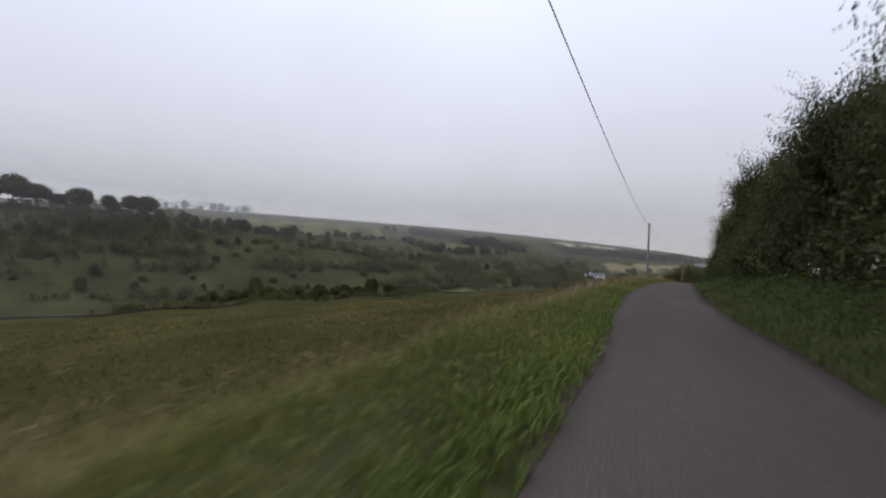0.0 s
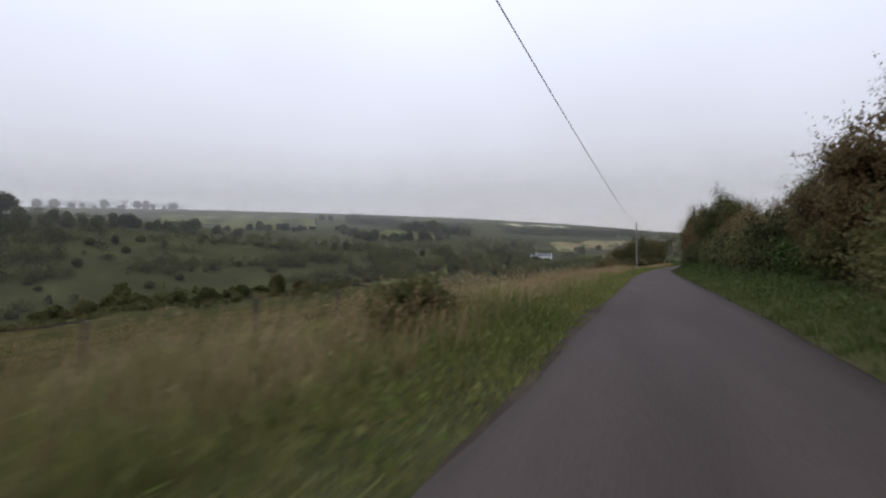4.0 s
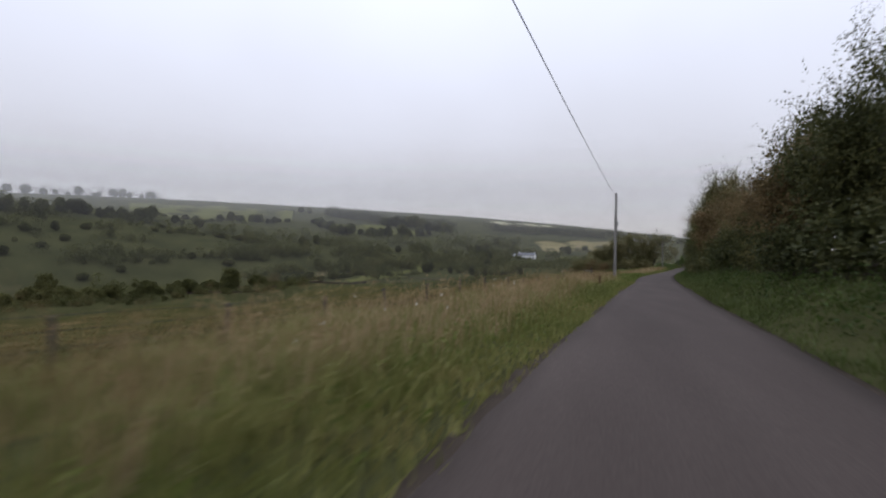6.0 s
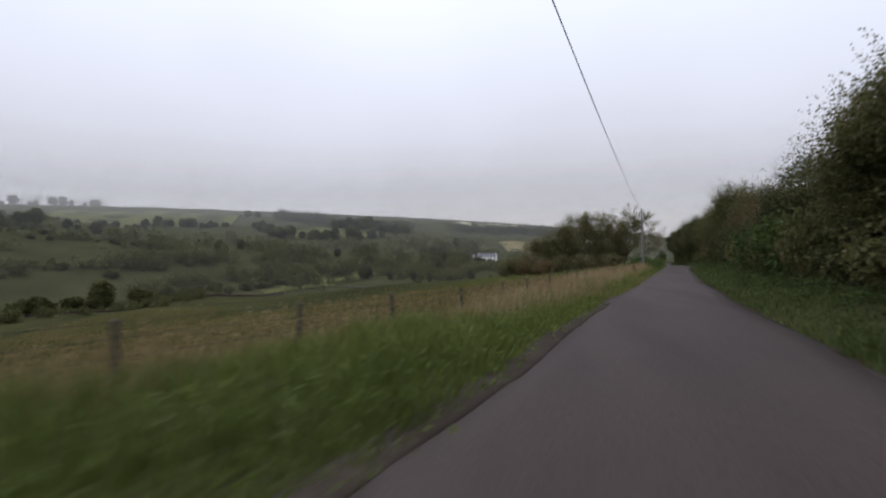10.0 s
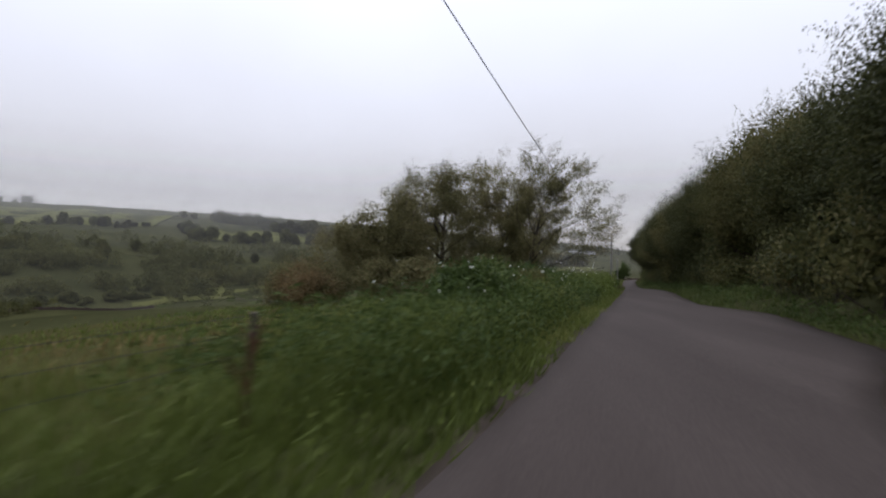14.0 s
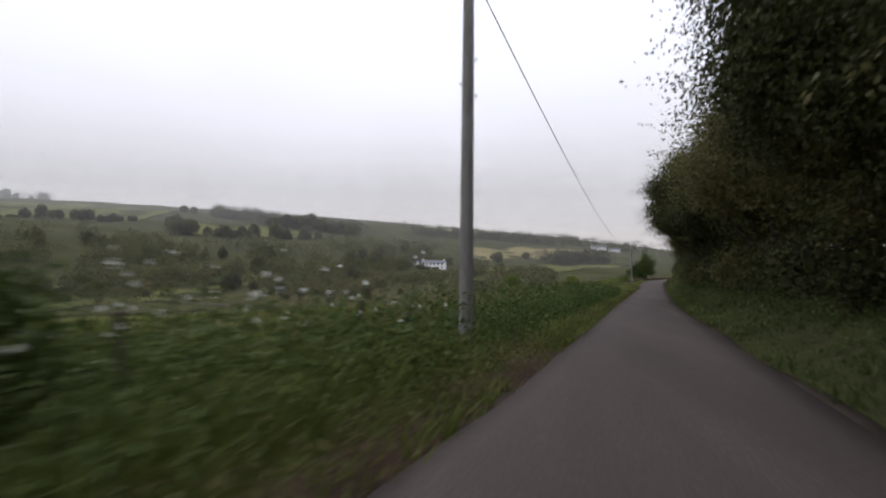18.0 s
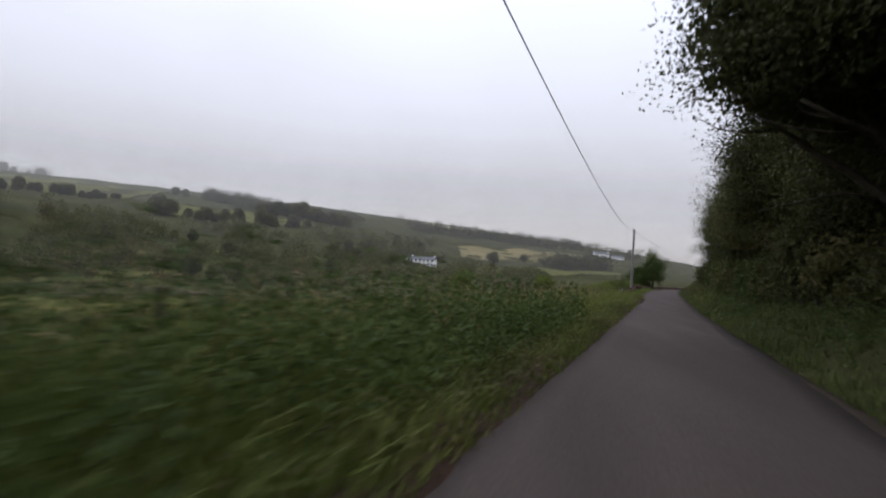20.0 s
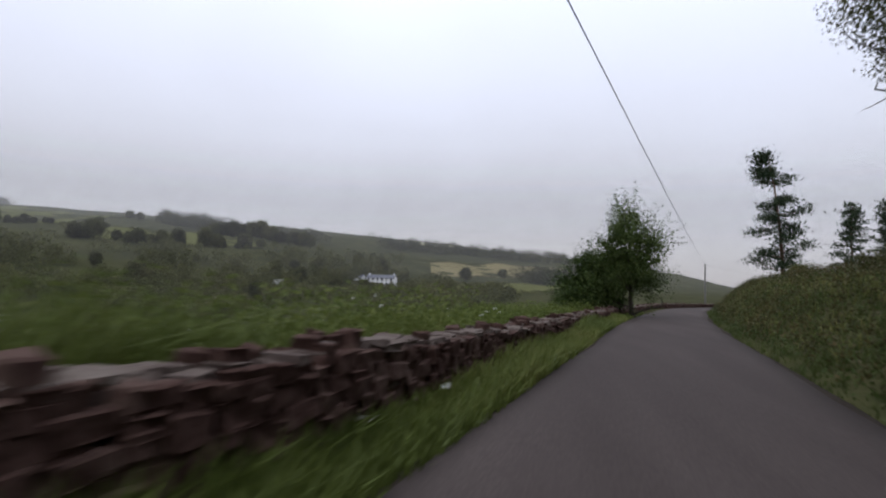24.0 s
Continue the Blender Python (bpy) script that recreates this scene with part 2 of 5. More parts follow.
LEAF_WOOD = leafy("far_plantation_leaves", ((0.05, (0.0320, 0.0355, 0.0142)), (0.5, (0.0533, 0.0549, 0.0223)), (0.95, (0.0826, 0.0755, 0.0313))), 0.35, 0.02)
NEEDLES = leafy("pine_needles", ((0.05, (0.012, 0.022, 0.010)), (0.5, (0.026, 0.042, 0.018)), (0.95, (0.050, 0.066, 0.030))), 0.1, 0.3)
BRACKEN = leafy("bracken_and_heather", ((0.05, (0.0296, 0.0265, 0.0109)), (0.5, (0.0663, 0.0608, 0.0218)), (0.95, (0.1248, 0.0897, 0.0390))), 0.25, 0.25)
DOCK = leafy("rust_red_dock_seed", ((0.1, (0.050, 0.026, 0.014)), (0.6, (0.095, 0.050, 0.026)), (0.95, (0.15, 0.085, 0.042))), 0.15, 0.5, 0.9)
PETAL = leafy("white_flower_heads", ((0.1, (0.5, 0.5, 0.44)), (0.6, (0.68, 0.67, 0.6)), (0.95, (0.8, 0.8, 0.75))), 0.3, 0.5, 0.8)


def mist_material(name, stops):
    """Thin mist: lets most light through and scatters a little, thicker towards the cloud base and gone above it."""
    m, t, b = nodes_of(name)
    geo, sep, n = t.nodes.new("ShaderNodeNewGeometry"), t.nodes.new("ShaderNodeSeparateXYZ"), t.nodes.new("ShaderNodeTexNoise")
    mr, clear, tr, mix = t.nodes.new("ShaderNodeMapRange"), t.nodes.new("ShaderNodeBsdfTransparent"), t.nodes.new("ShaderNodeBsdfTranslucent"), t.nodes.new("ShaderNodeMixShader")
    r, mul = ramp_node(t, [(at, (v,) * 3) for at, v in stops]), t.nodes.new("ShaderNodeMath")
    rel = t.nodes.new("ShaderNodeTexCoord")
    n.inputs["Scale"].default_value, n.inputs["Detail"].default_value = 0.004, 3
    wide = t.nodes.new("ShaderNodeMath")
    wide.operation, wide.inputs[1].default_value, wide.inputs[2].default_value = "MULTIPLY_ADD", 0.8, 0.6
    mul.operation = "MULTIPLY"
    t.links.new(rel.outputs["Generated"], sep.inputs[0])
    t.links.new(geo.outputs["Position"], n.inputs["Vector"])
    t.links.new(sep.outputs["Z"], mr.inputs["Value"])
    t.links.new(mr.outputs[0], r.inputs[0])
    t.links.new(n.outputs["Fac"], wide.inputs[0])
    t.links.new(r.outputs[0], mul.inputs[0])
    t.links.new(wide.outputs[0], mul.inputs[1])
    t.links.new(mul.outputs[0], mix.inputs[0])
    tr.inputs["Color"].default_value = (0.885, 0.865, 0.845, 1)
    soft, both = t.nodes.new("ShaderNodeBsdfDiffuse"), t.nodes.new("ShaderNodeMixShader")
    soft.inputs["Color"].default_value = (0.885, 0.865, 0.845, 1)
    t.links.new(soft.outputs[0], both.inputs[1])
    t.links.new(tr.outputs[0], both.inputs[2])
    t.links.new(clear.outputs[0], mix.inputs[1])
    t.links.new(both.outputs[0], mix.inputs[2])
    t.links.new(mix.outputs[0], t.nodes["Material Output"].inputs["Surface"])
    t.nodes.remove(b)
    return m


VALLEY_MIST = mist_material("drifting_mist", ((0.0, 0.028), (0.4, 0.034), (0.6, 0.042), (0.8, 0.02), (1.0, 0.0)))
CLOUD_MIST = mist_material("low_cloud_mist", ((0.0, 0.024), (0.36, 0.036), (0.46, 0.09), (0.6, 0.18), (0.8, 0.05), (1.0, 0.0)))


# ---- helpers for geometry ----
def mesh_of(name, V, F, material, smooth=False):
    me = bpy.data.meshes.new(name)
    me.from_pydata(np.asarray(V, dtype=np.float32), [], F)
    me.materials.append(material)
    if smooth:
        me.polygons.foreach_set("use_smooth", [True] * len(me.polygons))
    me.update()
    return me


def thing(name, V, F, material, smooth=False):
    return new(name, mesh_of(name, V, F, material, smooth))


def holder(name, m=None):
    ob = new(name)
    ob.empty_display_size = 0.2
    ob.matrix_basis = m if m is not None else Matrix()
    return ob


def part(name, bm, material, parent, label=""):
    """Links a bmesh, or (verts, faces), as one mesh under a thing or a part."""
    if isinstance(bm, tuple):
        me = mesh_of(name, bm[0], bm[1], material, len(bm) > 2)
    else:
        me = bpy.data.meshes.new(name)
        bm.to_mesh(me)
        bm.free()
        me.materials.append(material)
    ob = new(name, me)
    ob.parent = parent
    if label:
        ob["label"] = label
    return ob


def shared(name, me, parent, m, label=""):
    ob = new(name, me)
    ob.parent, ob.matrix_basis = parent, m
    if label:
        ob["label"] = label
    return ob


def box(sx, sy, sz, bevel=0.0, m=None, wobble=0.0, seed=0):
    """A bevelled block standing on z = 0."""
    bm = bmesh.new()
    bmesh.ops.create_cube(bm, size=1.0)
    for v in bm.verts:
        v.co = Vector((v.co.x * sx, v.co.y * sy, (v.co.z + 0.5) * sz))
    if bevel:
        bmesh.ops.bevel(bm, geom=bm.edges[:], offset=bevel, segments=1, affect="EDGES")
    if wobble:
        rnd = random.Random(seed)
        for v in bm.verts:
            v.co += Vector((rnd.uniform(-1, 1), rnd.uniform(-1, 1), rnd.uniform(-1, 1))) * wobble
    if m is not None:
        bmesh.ops.transform(bm, matrix=m, verts=bm.verts)
    return bm


def tube(points, radii, sides=7):
    """Verts and faces of a tapered tube along points."""
    pts, n = np.asarray(points, float), len(points)
    ways = np.gradient(pts, axis=0)
    ways /= np.linalg.norm(ways, axis=1, keepdims=True) + 1e-9
    ref = np.where(np.abs(ways[:, 2:3]) > 0.9, [[1.0, 0, 0]], [[0, 0, 1.0]])
    a = np.cross(ways, ref)
    a /= np.linalg.norm(a, axis=1, keepdims=True)
    b = np.cross(ways, a)
    th = np.arange(sides) * 2 * np.pi / sides
    V = pts[:, None] + np.asarray(radii, float)[:, None, None] * (np.cos(th)[None, :, None] * a[:, None] + np.sin(th)[None, :, None] * b[:, None])
    V = V.reshape(-1, 3)
    i, j = np.meshgrid(np.arange(n - 1), np.arange(sides), indexing="ij")
    k = (j + 1) % sides
    F = np.stack([i * sides + j, i * sides + k, (i + 1) * sides + k, (i + 1) * sides + j], -1).reshape(-1, 4)
    return V, [tuple(f) for f in F.tolist()] + [tuple(range(sides))[::-1], tuple(range((n - 1) * sides, n * sides))]


def joined(pieces):
    V, F, at = [], [], 0
    for v, f in pieces:
        V.append(np.asarray(v, float))
        F += [tuple(i + at for i in face) for face in f]
        at += len(v)
    return np.concatenate(V), F


# ---- the lane and the lie of the land ----
# along the lane: y, x of the driven line, height of the asphalt
LANE = np.array([(-300, -8, -0.6), (-100, -2.4, -1.3), (0, 0, -1.35), (25, 0.63, -1.26), (50, 2.79, -1.22), (75, 5.11, -1.42), (100, 7.91, -1.84), (130, 11.14, -2.64),
                 (160, 15.01, -3.57), (190, 19.32, -4.59), (220, 24.24, -5.51), (250, 30.34, -6.23), (280, 37.16, -6.80), (310, 44.04, -7.20),
                 (340, 50.49, -7.87), (370, 56.16, -9.11), (400, 61.27, -10.34), (430, 67.14, -11.08), (460, 73.15, -11.32), (490, 79.5, -11.7),
                 (520, 88.0, -12.2), (540, 97.5, -12.6), (560, 112, -13.0), (580, 132, -13.4), (600, 160, -13.8)])
EDGE_L, EDGE_R = -1.35, 2.3


def glide(y, col):
    """A smooth run through the lane's knots."""
    y = np.asarray(y, float)
    acc = 0
    for k in (-9, -4.5, 0, 4.5, 9):
        acc = acc + np.interp(np.minimum(y, 600) + k, LANE[:, 0], LANE[:, col])
    return acc / 5 + (0.35 * (y - 600) * (y > 600) if col == 1 else 0)


def lane_x(y):
    return glide(y, 1)


def lane_z(y):
    return glide(y, 2)


def smooth(a, b, x):
    s = np.clip((np.asarray(x, float) - a) / (b - a), 0, 1)
    return s * s * (3 - 2 * s)


def rough_noise(x, y):
    """Gentle lumps from a few crossed waves."""
    return (np.sin(x * 0.031 + 1.3) * np.sin(y * 0.027 + 0.4) + 0.6 * np.sin(x * 0.071 + y * 0.043) + 0.4 * np.sin(x * 0.013 - y * 0.09 + 2))


def valley_x(y):
    return -330 + (np.minimum(y, 1500) - 350) * 0.55


def flare(ys):
    """The asphalt's outer edge: a passing place where the lane widens."""
    return EDGE_R + 1.9 * smooth(297, 303, ys) * (1 - smooth(311, 318, ys))


def land(x, y):
    """The height of the ground."""
    x, y = np.asarray(x, float), np.asarray(y, float)
    rx, rz, vx = lane_x(y), lane_z(y), valley_x(y)
    off = x - rx
    vz = -43 + (np.clip(y, -300, 2600) - 350) * 0.05
    # near side: a verge, a fenced shelf, then a convex field falling into the valley
    span = np.maximum(rx - vx, 60)
    s = np.clip(-off / span, 0, 1)
    dip = np.interp(y, [-20, 0, 30, 60, 85, 100, 150, 175, 190, 200, 215, 260, 300, 330, 370, 450], [-3.2, -3.1, -2.2, -1.2, -0.7, -0.45, -0.4, -0.4, -0.3, -0.3, -0.5, -0.5, -0.4, -0.2, -0.15, -0.3])
    shelf = dip * smooth(2.2, 8.5, -off) + 0.10 * np.sin(y * 0.21) * smooth(1.6, 3, -off)
    convex = (0.25 * s + 0.75 * smooth(0.0, 1.0, s)) * smooth(4, 30, -off)
    plane = 1 - (1 - np.clip((-off - 8) / (span - 8), 0, 1)) ** 1.25
    late = smooth(290, 380, y)
    near = rz - 0.06 + shelf + (vz - rz - shelf) * (convex * late + plane * (1 - late))
    near = near - 10.0 * smooth(9, 75, -off) * (1 - smooth(0.55, 1.0, s)) * smooth(385, 450, y) * (1 - smooth(560, 720, y))
    # far side: hills with their heads in the cloud
    d = np.maximum(vx - x, 0) * 0.87
    d = d - 0.9 * np.maximum(d - 310, 0) * smooth(1000, 650, y)
    lift = 1 + 1.15 * smooth(950, 420, y)
    far = 0.145 * d / (1 + d / 2600) * lift * smooth(0, 120, d + 30)
    z = np.where(x > vx, near, vz + far)
    # right of the lane: a bank under the trees
    off = np.where(off > 0, off - (flare(y) - EDGE_R), off)
    bank = smooth(2.6, 5.2, off) * (0.75 + 0.35 * np.sin(y * 0.05)) + 0.09 * np.maximum(off - 5, 0) / (1 + np.maximum(off - 5, 0) / 900)
    bank = bank + (1.6 * smooth(2.6, 6.5, off) + 1.6 * smooth(6, 26, off)) * smooth(425, 458, y) * (1 - smooth(560, 640, y))
    z = np.where(x > rx, rz - 0.06 + bank, z)
    return z + rough_noise(x, y) * 1.6 * smooth(25, 140, np.abs(off)) * 1.0


def ground_at(x, y):
    return float(land(x, y))


def beside(y, off):
    """A point of the plan at that distance from the driven line (left is negative)."""
    return float(lane_x(y)) + off, y


rows_y = np.concatenate([np.arange(-300, -20, 20), np.arange(-20, 620, 3), np.geomspace(622, 4200, 90)])
side_l = -np.concatenate([np.linspace(0, 9, 19), np.geomspace(10, 3800, 95)])[::-1]
side_r = np.concatenate([np.linspace(0.5, 9, 18), np.geomspace(10, 2500, 50)])
cols = np.concatenate([side_l, side_r])
gy, go = np.meshgrid(rows_y, cols, indexing="ij")
gx = lane_x(gy) + go
gz = land(gx, gy)
nr, nc = gx.shape
ii, jj = np.meshgrid(np.arange(nr - 1), np.arange(nc - 1), indexing="ij")
quads = np.stack([ii * nc + jj, ii * nc + jj + 1, (ii + 1) * nc + jj + 1, (ii + 1) * nc + jj], -1).reshape(-1, 4)
ground = thing("ground", np.stack([gx, gy, gz], -1).reshape(-1, 3), quads, TURF, True)
ground.data.materials.append(TAWNY)
mid_x, mid_y = (gx[:-1, :-1] + gx[1:, 1:]) / 2, (gy[:-1, :-1] + gy[1:, 1:]) / 2
tawny = (mid_x < lane_x(mid_y) - 5) & (mid_x > valley_x(mid_y) + 22 + 14 * np.sin(mid_y * 0.03)) & (mid_y < 330 + 14 * np.sin(mid_x * 0.06))
ground.data.polygons.foreach_set("material_index", tawny.reshape(-1).astype(np.int32))
tagged(ground, "rough green pasture falling into a misty valley and rising to far hills", "ground", kind="structure")


def strip(name, y0, y1, step, lefts, rights, up, material, across=6, seed=0, wander=0.06, crown=0.0):
    """A strip along the lane with ragged edges and a skirt that goes into the ground."""
    rnd = np.random.RandomState(seed)
    ys = np.arange(y0, y1, step)
    n = len(ys)
    wl, wr = (np.convolve(rnd.uniform(-1, 1, n + 4), np.ones(5) / 5, "valid") * wander * 2 for _ in range(2))
    l = (lefts(ys) if callable(lefts) else np.full(n, lefts)) + wl
    r = (rights(ys) if callable(rights) else np.full(n, rights)) + wr
    s = np.concatenate([[0], np.linspace(0, 1, across), [1]])
    off = l[:, None] + (r - l)[:, None] * s[None]
    z = lane_z(ys)[:, None] + up + crown * (1 - (2 * s[None] - 1) ** 2)
    z = np.repeat(z, 1, 0) * np.ones_like(off)
    z[:, 0] -= 0.08
    z[:, -1] -= 0.08
    V = np.stack([lane_x(ys)[:, None] + off, ys[:, None] * np.ones_like(off), z], -1).reshape(-1, 3)
    m = off.shape[1]
    a, b = np.meshgrid(np.arange(n - 1), np.arange(m - 1), indexing="ij")
    F = np.stack([a * m + b, a * m + b + 1, (a + 1) * m + b + 1, (a + 1) * m + b], -1).reshape(-1, 4)
    return thing(name, V, F, material, True)


def left_edge(ys):
    return EDGE_L + 0.75 * (1 - smooth(8, 34, ys)) - 0.42 * smooth(176, 190, ys) * (1 - smooth(232, 248, ys)) - 0.4 * smooth(196, 202, ys) * (1 - smooth(208, 222, ys)) + 0.25 * smooth(432, 442, ys) * (1 - smooth(448, 455, ys)) - 0.4 * smooth(450, 461, ys)


road = strip("road", -60, 640, 1.0, left_edge, flare, 0.0, ASPHALT, 9, 3, 0.09, 0.03)
tagged(road, "narrow single-track lane of worn brown-grey asphalt", "road", kind="structure")
edge_l = strip("road_edge_1", -60, 500, 0.8, lambda y: left_edge(y) - 0.14, lambda y: left_edge(y) + 0.4, -0.014, FRINGE, 4, 5, 0.12)
tagged(edge_l, "gritty crumbled lane edge of gravel and earth", "road edge", kind="structure")
edge_r = strip("road_edge_2", -60, 500, 0.8, lambda y: flare(y) - 0.4, lambda y: flare(y) + 0.14, -0.014, FRINGE, 4, 6, 0.12)
tagged(edge_r, "gritty crumbled lane edge of gravel and earth", "road edge", kind="structure")


def draped(name, corners, material, label, up=0.35, n=24):
    """A field laid over the ground between four corners."""
    c = np.array(corners, float)
    u, v = np.meshgrid(np.linspace(0, 1, n), np.linspace(0, 1, n), indexing="ij")
    xy = (c[0] * ((1 - u) * (1 - v))[..., None] + c[1] * (u * (1 - v))[..., None] + c[2] * (u * v)[..., None] + c[3] * ((1 - u) * v)[..., None])
    z = land(xy[..., 0], xy[..., 1]) + up
    V = np.concatenate([xy, z[..., None]], -1).reshape(-1, 3)
    a, b = np.meshgrid(np.arange(n - 1), np.arange(n - 1), indexing="ij")
    F = np.stack([a * n + b, a * n + b + 1, (a + 1) * n + b + 1, (a + 1) * n + b], -1).reshape(-1, 4)
    return tagged(thing(name, V, F, material, True), label, "field", kind="structure")


# ---- plants ----
def leaf_cloud(P, size, rnd, droop=0.0, aspect=0.55, sweep=(0, 0, 0)):
    """Folded diamond leaves at the points P, turned at random."""
    n = len(P)
    d = rnd.normal(size=(n, 3)) + np.array([0, 0, -droop]) + np.asarray(sweep, float)
    d /= np.linalg.norm(d, axis=1, keepdims=True) + 1e-9
    e = rnd.normal(size=(n, 3))
    e -= (e * d).sum(1, keepdims=True) * d
    e /= np.linalg.norm(e, axis=1, keepdims=True) + 1e-9
    k = np.cross(d, e)
    s = (size * rnd.uniform(0.6, 1.4, n))[:, None]
    w = s * aspect * 0.5
    mid = P + d * s * 0.45
    V = np.stack([P, mid + e * w + k * w * 0.3, P + d * s, mid - e * w + k * w * 0.3], 1).reshape(-1, 3)
    F = np.arange(n * 4).reshape(-1, 4)
    return V, F


def branch_line(start, way, length, rnd, n=5, bend=0.25, lift=0.0):
    pts, p, w = [np.array(start, float)], np.array(start, float), np.array(way, float)
    for _ in range(n - 1):
        w = w + rnd.normal(size=3) * bend + np.array([0, 0, lift])
        w /= np.linalg.norm(w)
        p = p + w * length / (n - 1)
        pts.append(p)
    return np.array(pts)


def broadleaf(name, height, spread, leaves, leaf, seed, leaf_mat, label, bole=0.22, sweep=(0, 0, 0), low=0.12, limbs=7, clump=0.16, bark=BARK, droop=0.2, group="", girth=0.024, category="tree", whole=False, dome=None, clear=0.0, core=1.5, sprays=0):
    """A tree: tapered trunk, limbs, twigs, and a crown of leaves in uneven clumps."""
    rnd = np.random.RandomState(seed)
    root = holder(name)
    sweep = np.asarray(sweep, float)
    trunk = branch_line((0, 0, -0.4), (sweep[0] * 0.35, sweep[1] * 0.35, 1), height * 0.62, rnd, 7, 0.07)
    r0 = height * girth
    stem = tube(trunk, np.linspace(r0, r0 * 0.3, 7) * np.array([1.35, 1.05, 1, 1, 1, 1, 1]), 8)
    timber = [stem]
    if not whole:
        part("trunk", (*stem, True), bark, root)
    tips = []
    for i in range(limbs):
        f = bole + (1 - bole) * (i + rnd.uniform(0, 0.8)) / limbs
        at = min(f * 6, 5.99)
        k = min(int(at), 5)
        p = trunk[k] + (trunk[k + 1] - trunk[k]) * (at - k)
        ang = i * 2.4 + rnd.uniform(-0.5, 0.5)
        out = 1.0 - 0.45 * f
        way = np.array([math.cos(ang) * out, math.sin(ang) * out, 0.35 + 0.7 * f]) + sweep * 0.5
        way /= np.linalg.norm(way)
        ln = (spread * (0.75 + 0.5 * rnd.rand()) * (1.05 - 0.5 * f) + height * 0.1) * 0.78
        if dome:
            ln = min(ln, 0.8 * dome[1])
        limb = branch_line(p, way, ln, rnd, 6, 0.16, 0.02)
        rl = r0 * (0.5 - 0.25 * f)
        wood = [tube(limb, np.linspace(rl, rl * 0.25, 6), 6)]
        for j in range(5):
            q = limb[1 + j]
            w2 = (limb[min(2 + j, 5)] - limb[j]) / np.linalg.norm(limb[min(2 + j, 5)] - limb[j]) + rnd.normal(size=3) * 0.75 + sweep * 0.35
            w2 /= np.linalg.norm(w2)
            twig = branch_line(q, w2, ln * rnd.uniform(0.28, 0.6), rnd, 4, 0.22, 0.0)
            wood.append(tube(twig, np.linspace(rl * 0.3, rl * 0.07, 4), 4))
            tips += [twig[2], twig[3], twig[3] + w2 * ln * 0.12]
        tips += [limb[4], limb[5]]
        if whole:
            timber += wood
        else:
            part("limb", (*joined(wood), True), bark, root)
    if whole:
        part("trunk", (*joined(timber), True), bark, root)
    tips = np.array(tips)
    # the crown: an egg of rounded puffs on the limbs and over its shell
    m, rx, ry, z0 = dome or (70, spread * 1.1, spread * 1.1, max(low, 0.02) * height)
    mid = np.array([sweep[0] * rx * 0.3, sweep[1] * ry * 0.3, z0 + 0.4 * (height - z0)])
    up, down = height - mid[2], mid[2] - z0
    egg = lambda p: (p - mid) / np.stack([np.full(len(p), rx), np.full(len(p), ry), np.where(p[:, 2] > mid[2], up, down)], 1)
    tips = tips[rnd.choice(len(tips), min(len(tips), int(m * 1.3)), replace=False)]
    q = np.linalg.norm(egg(tips), axis=1)
    tips = mid + (tips - mid) / np.maximum(q / 0.82, 1)[:, None]
    a, el = rnd.uniform(0, 6.28, m), np.arcsin(rnd.uniform(-0.85, 1, m))
    shell = np.stack([np.cos(el) * np.cos(a) * rx, np.cos(el) * np.sin(a) * ry, np.where(el > 0, up, down) * np.sin(el)], 1) * rnd.uniform(0.66, 0.92, m)[:, None] + mid
    tips = np.concatenate([tips, shell])
    rad = height * clump * rnd.uniform(0.45, 1.15, len(tips))
    weight = rad ** 1.6
    pick = rnd.choice(len(tips), leaves, p=weight / weight.sum())
    way = rnd.normal(size=(leaves, 3))
    way /= np.linalg.norm(way, axis=1, keepdims=True)
    P = tips[pick] + way * (rad[pick] * rnd.rand(leaves) ** 0.42)[:, None] * np.array([1, 1, 0.8])
    if sprays:
        # leafy shoots standing out of the crown's surface
        base = tips[rnd.choice(len(tips), sprays)]
        out = egg(base)
        out = out / (np.linalg.norm(out, axis=1, keepdims=True) + 1e-6) + rnd.normal(size=(sprays, 3)) * 0.45 + np.array([0, 0, 0.25]) + sweep * 0.6
        out /= np.linalg.norm(out, axis=1, keepdims=True)
        run = np.linspace(0.25, 1.0, 14)[None, :, None] * (height * clump * rnd.uniform(0.8, 2.0, (sprays, 1, 1)))
        line = base[:, None] + out[:, None] * run + np.array([0, 0, -0.06]) * run ** 2 / (height * clump)
        P = np.concatenate([P[: max(leaves - sprays * 14, leaves // 3)], (line + rnd.normal(size=line.shape) * leaf * 0.55).reshape(-1, 3)])
        leaves = len(P)
    rho = np.linalg.norm(egg(P), axis=1)
    size = leaf * (0.9 + core * smooth(1.0, 0.5, rho))
    P[:, 2] = np.maximum(P[:, 2], height * 0.03)
    if clear:
        P[:, 2] = np.where(P[:, 0] < -1.5, np.maximum(P[:, 2], clear + rnd.uniform(0, 1, leaves) ** 2 * 2.6), P[:, 2])
    part("crown", leaf_cloud(P, size, rnd, droop, 0.6, sweep * 0.8), leaf_mat, root)
    return tagged(root, label, category, group)


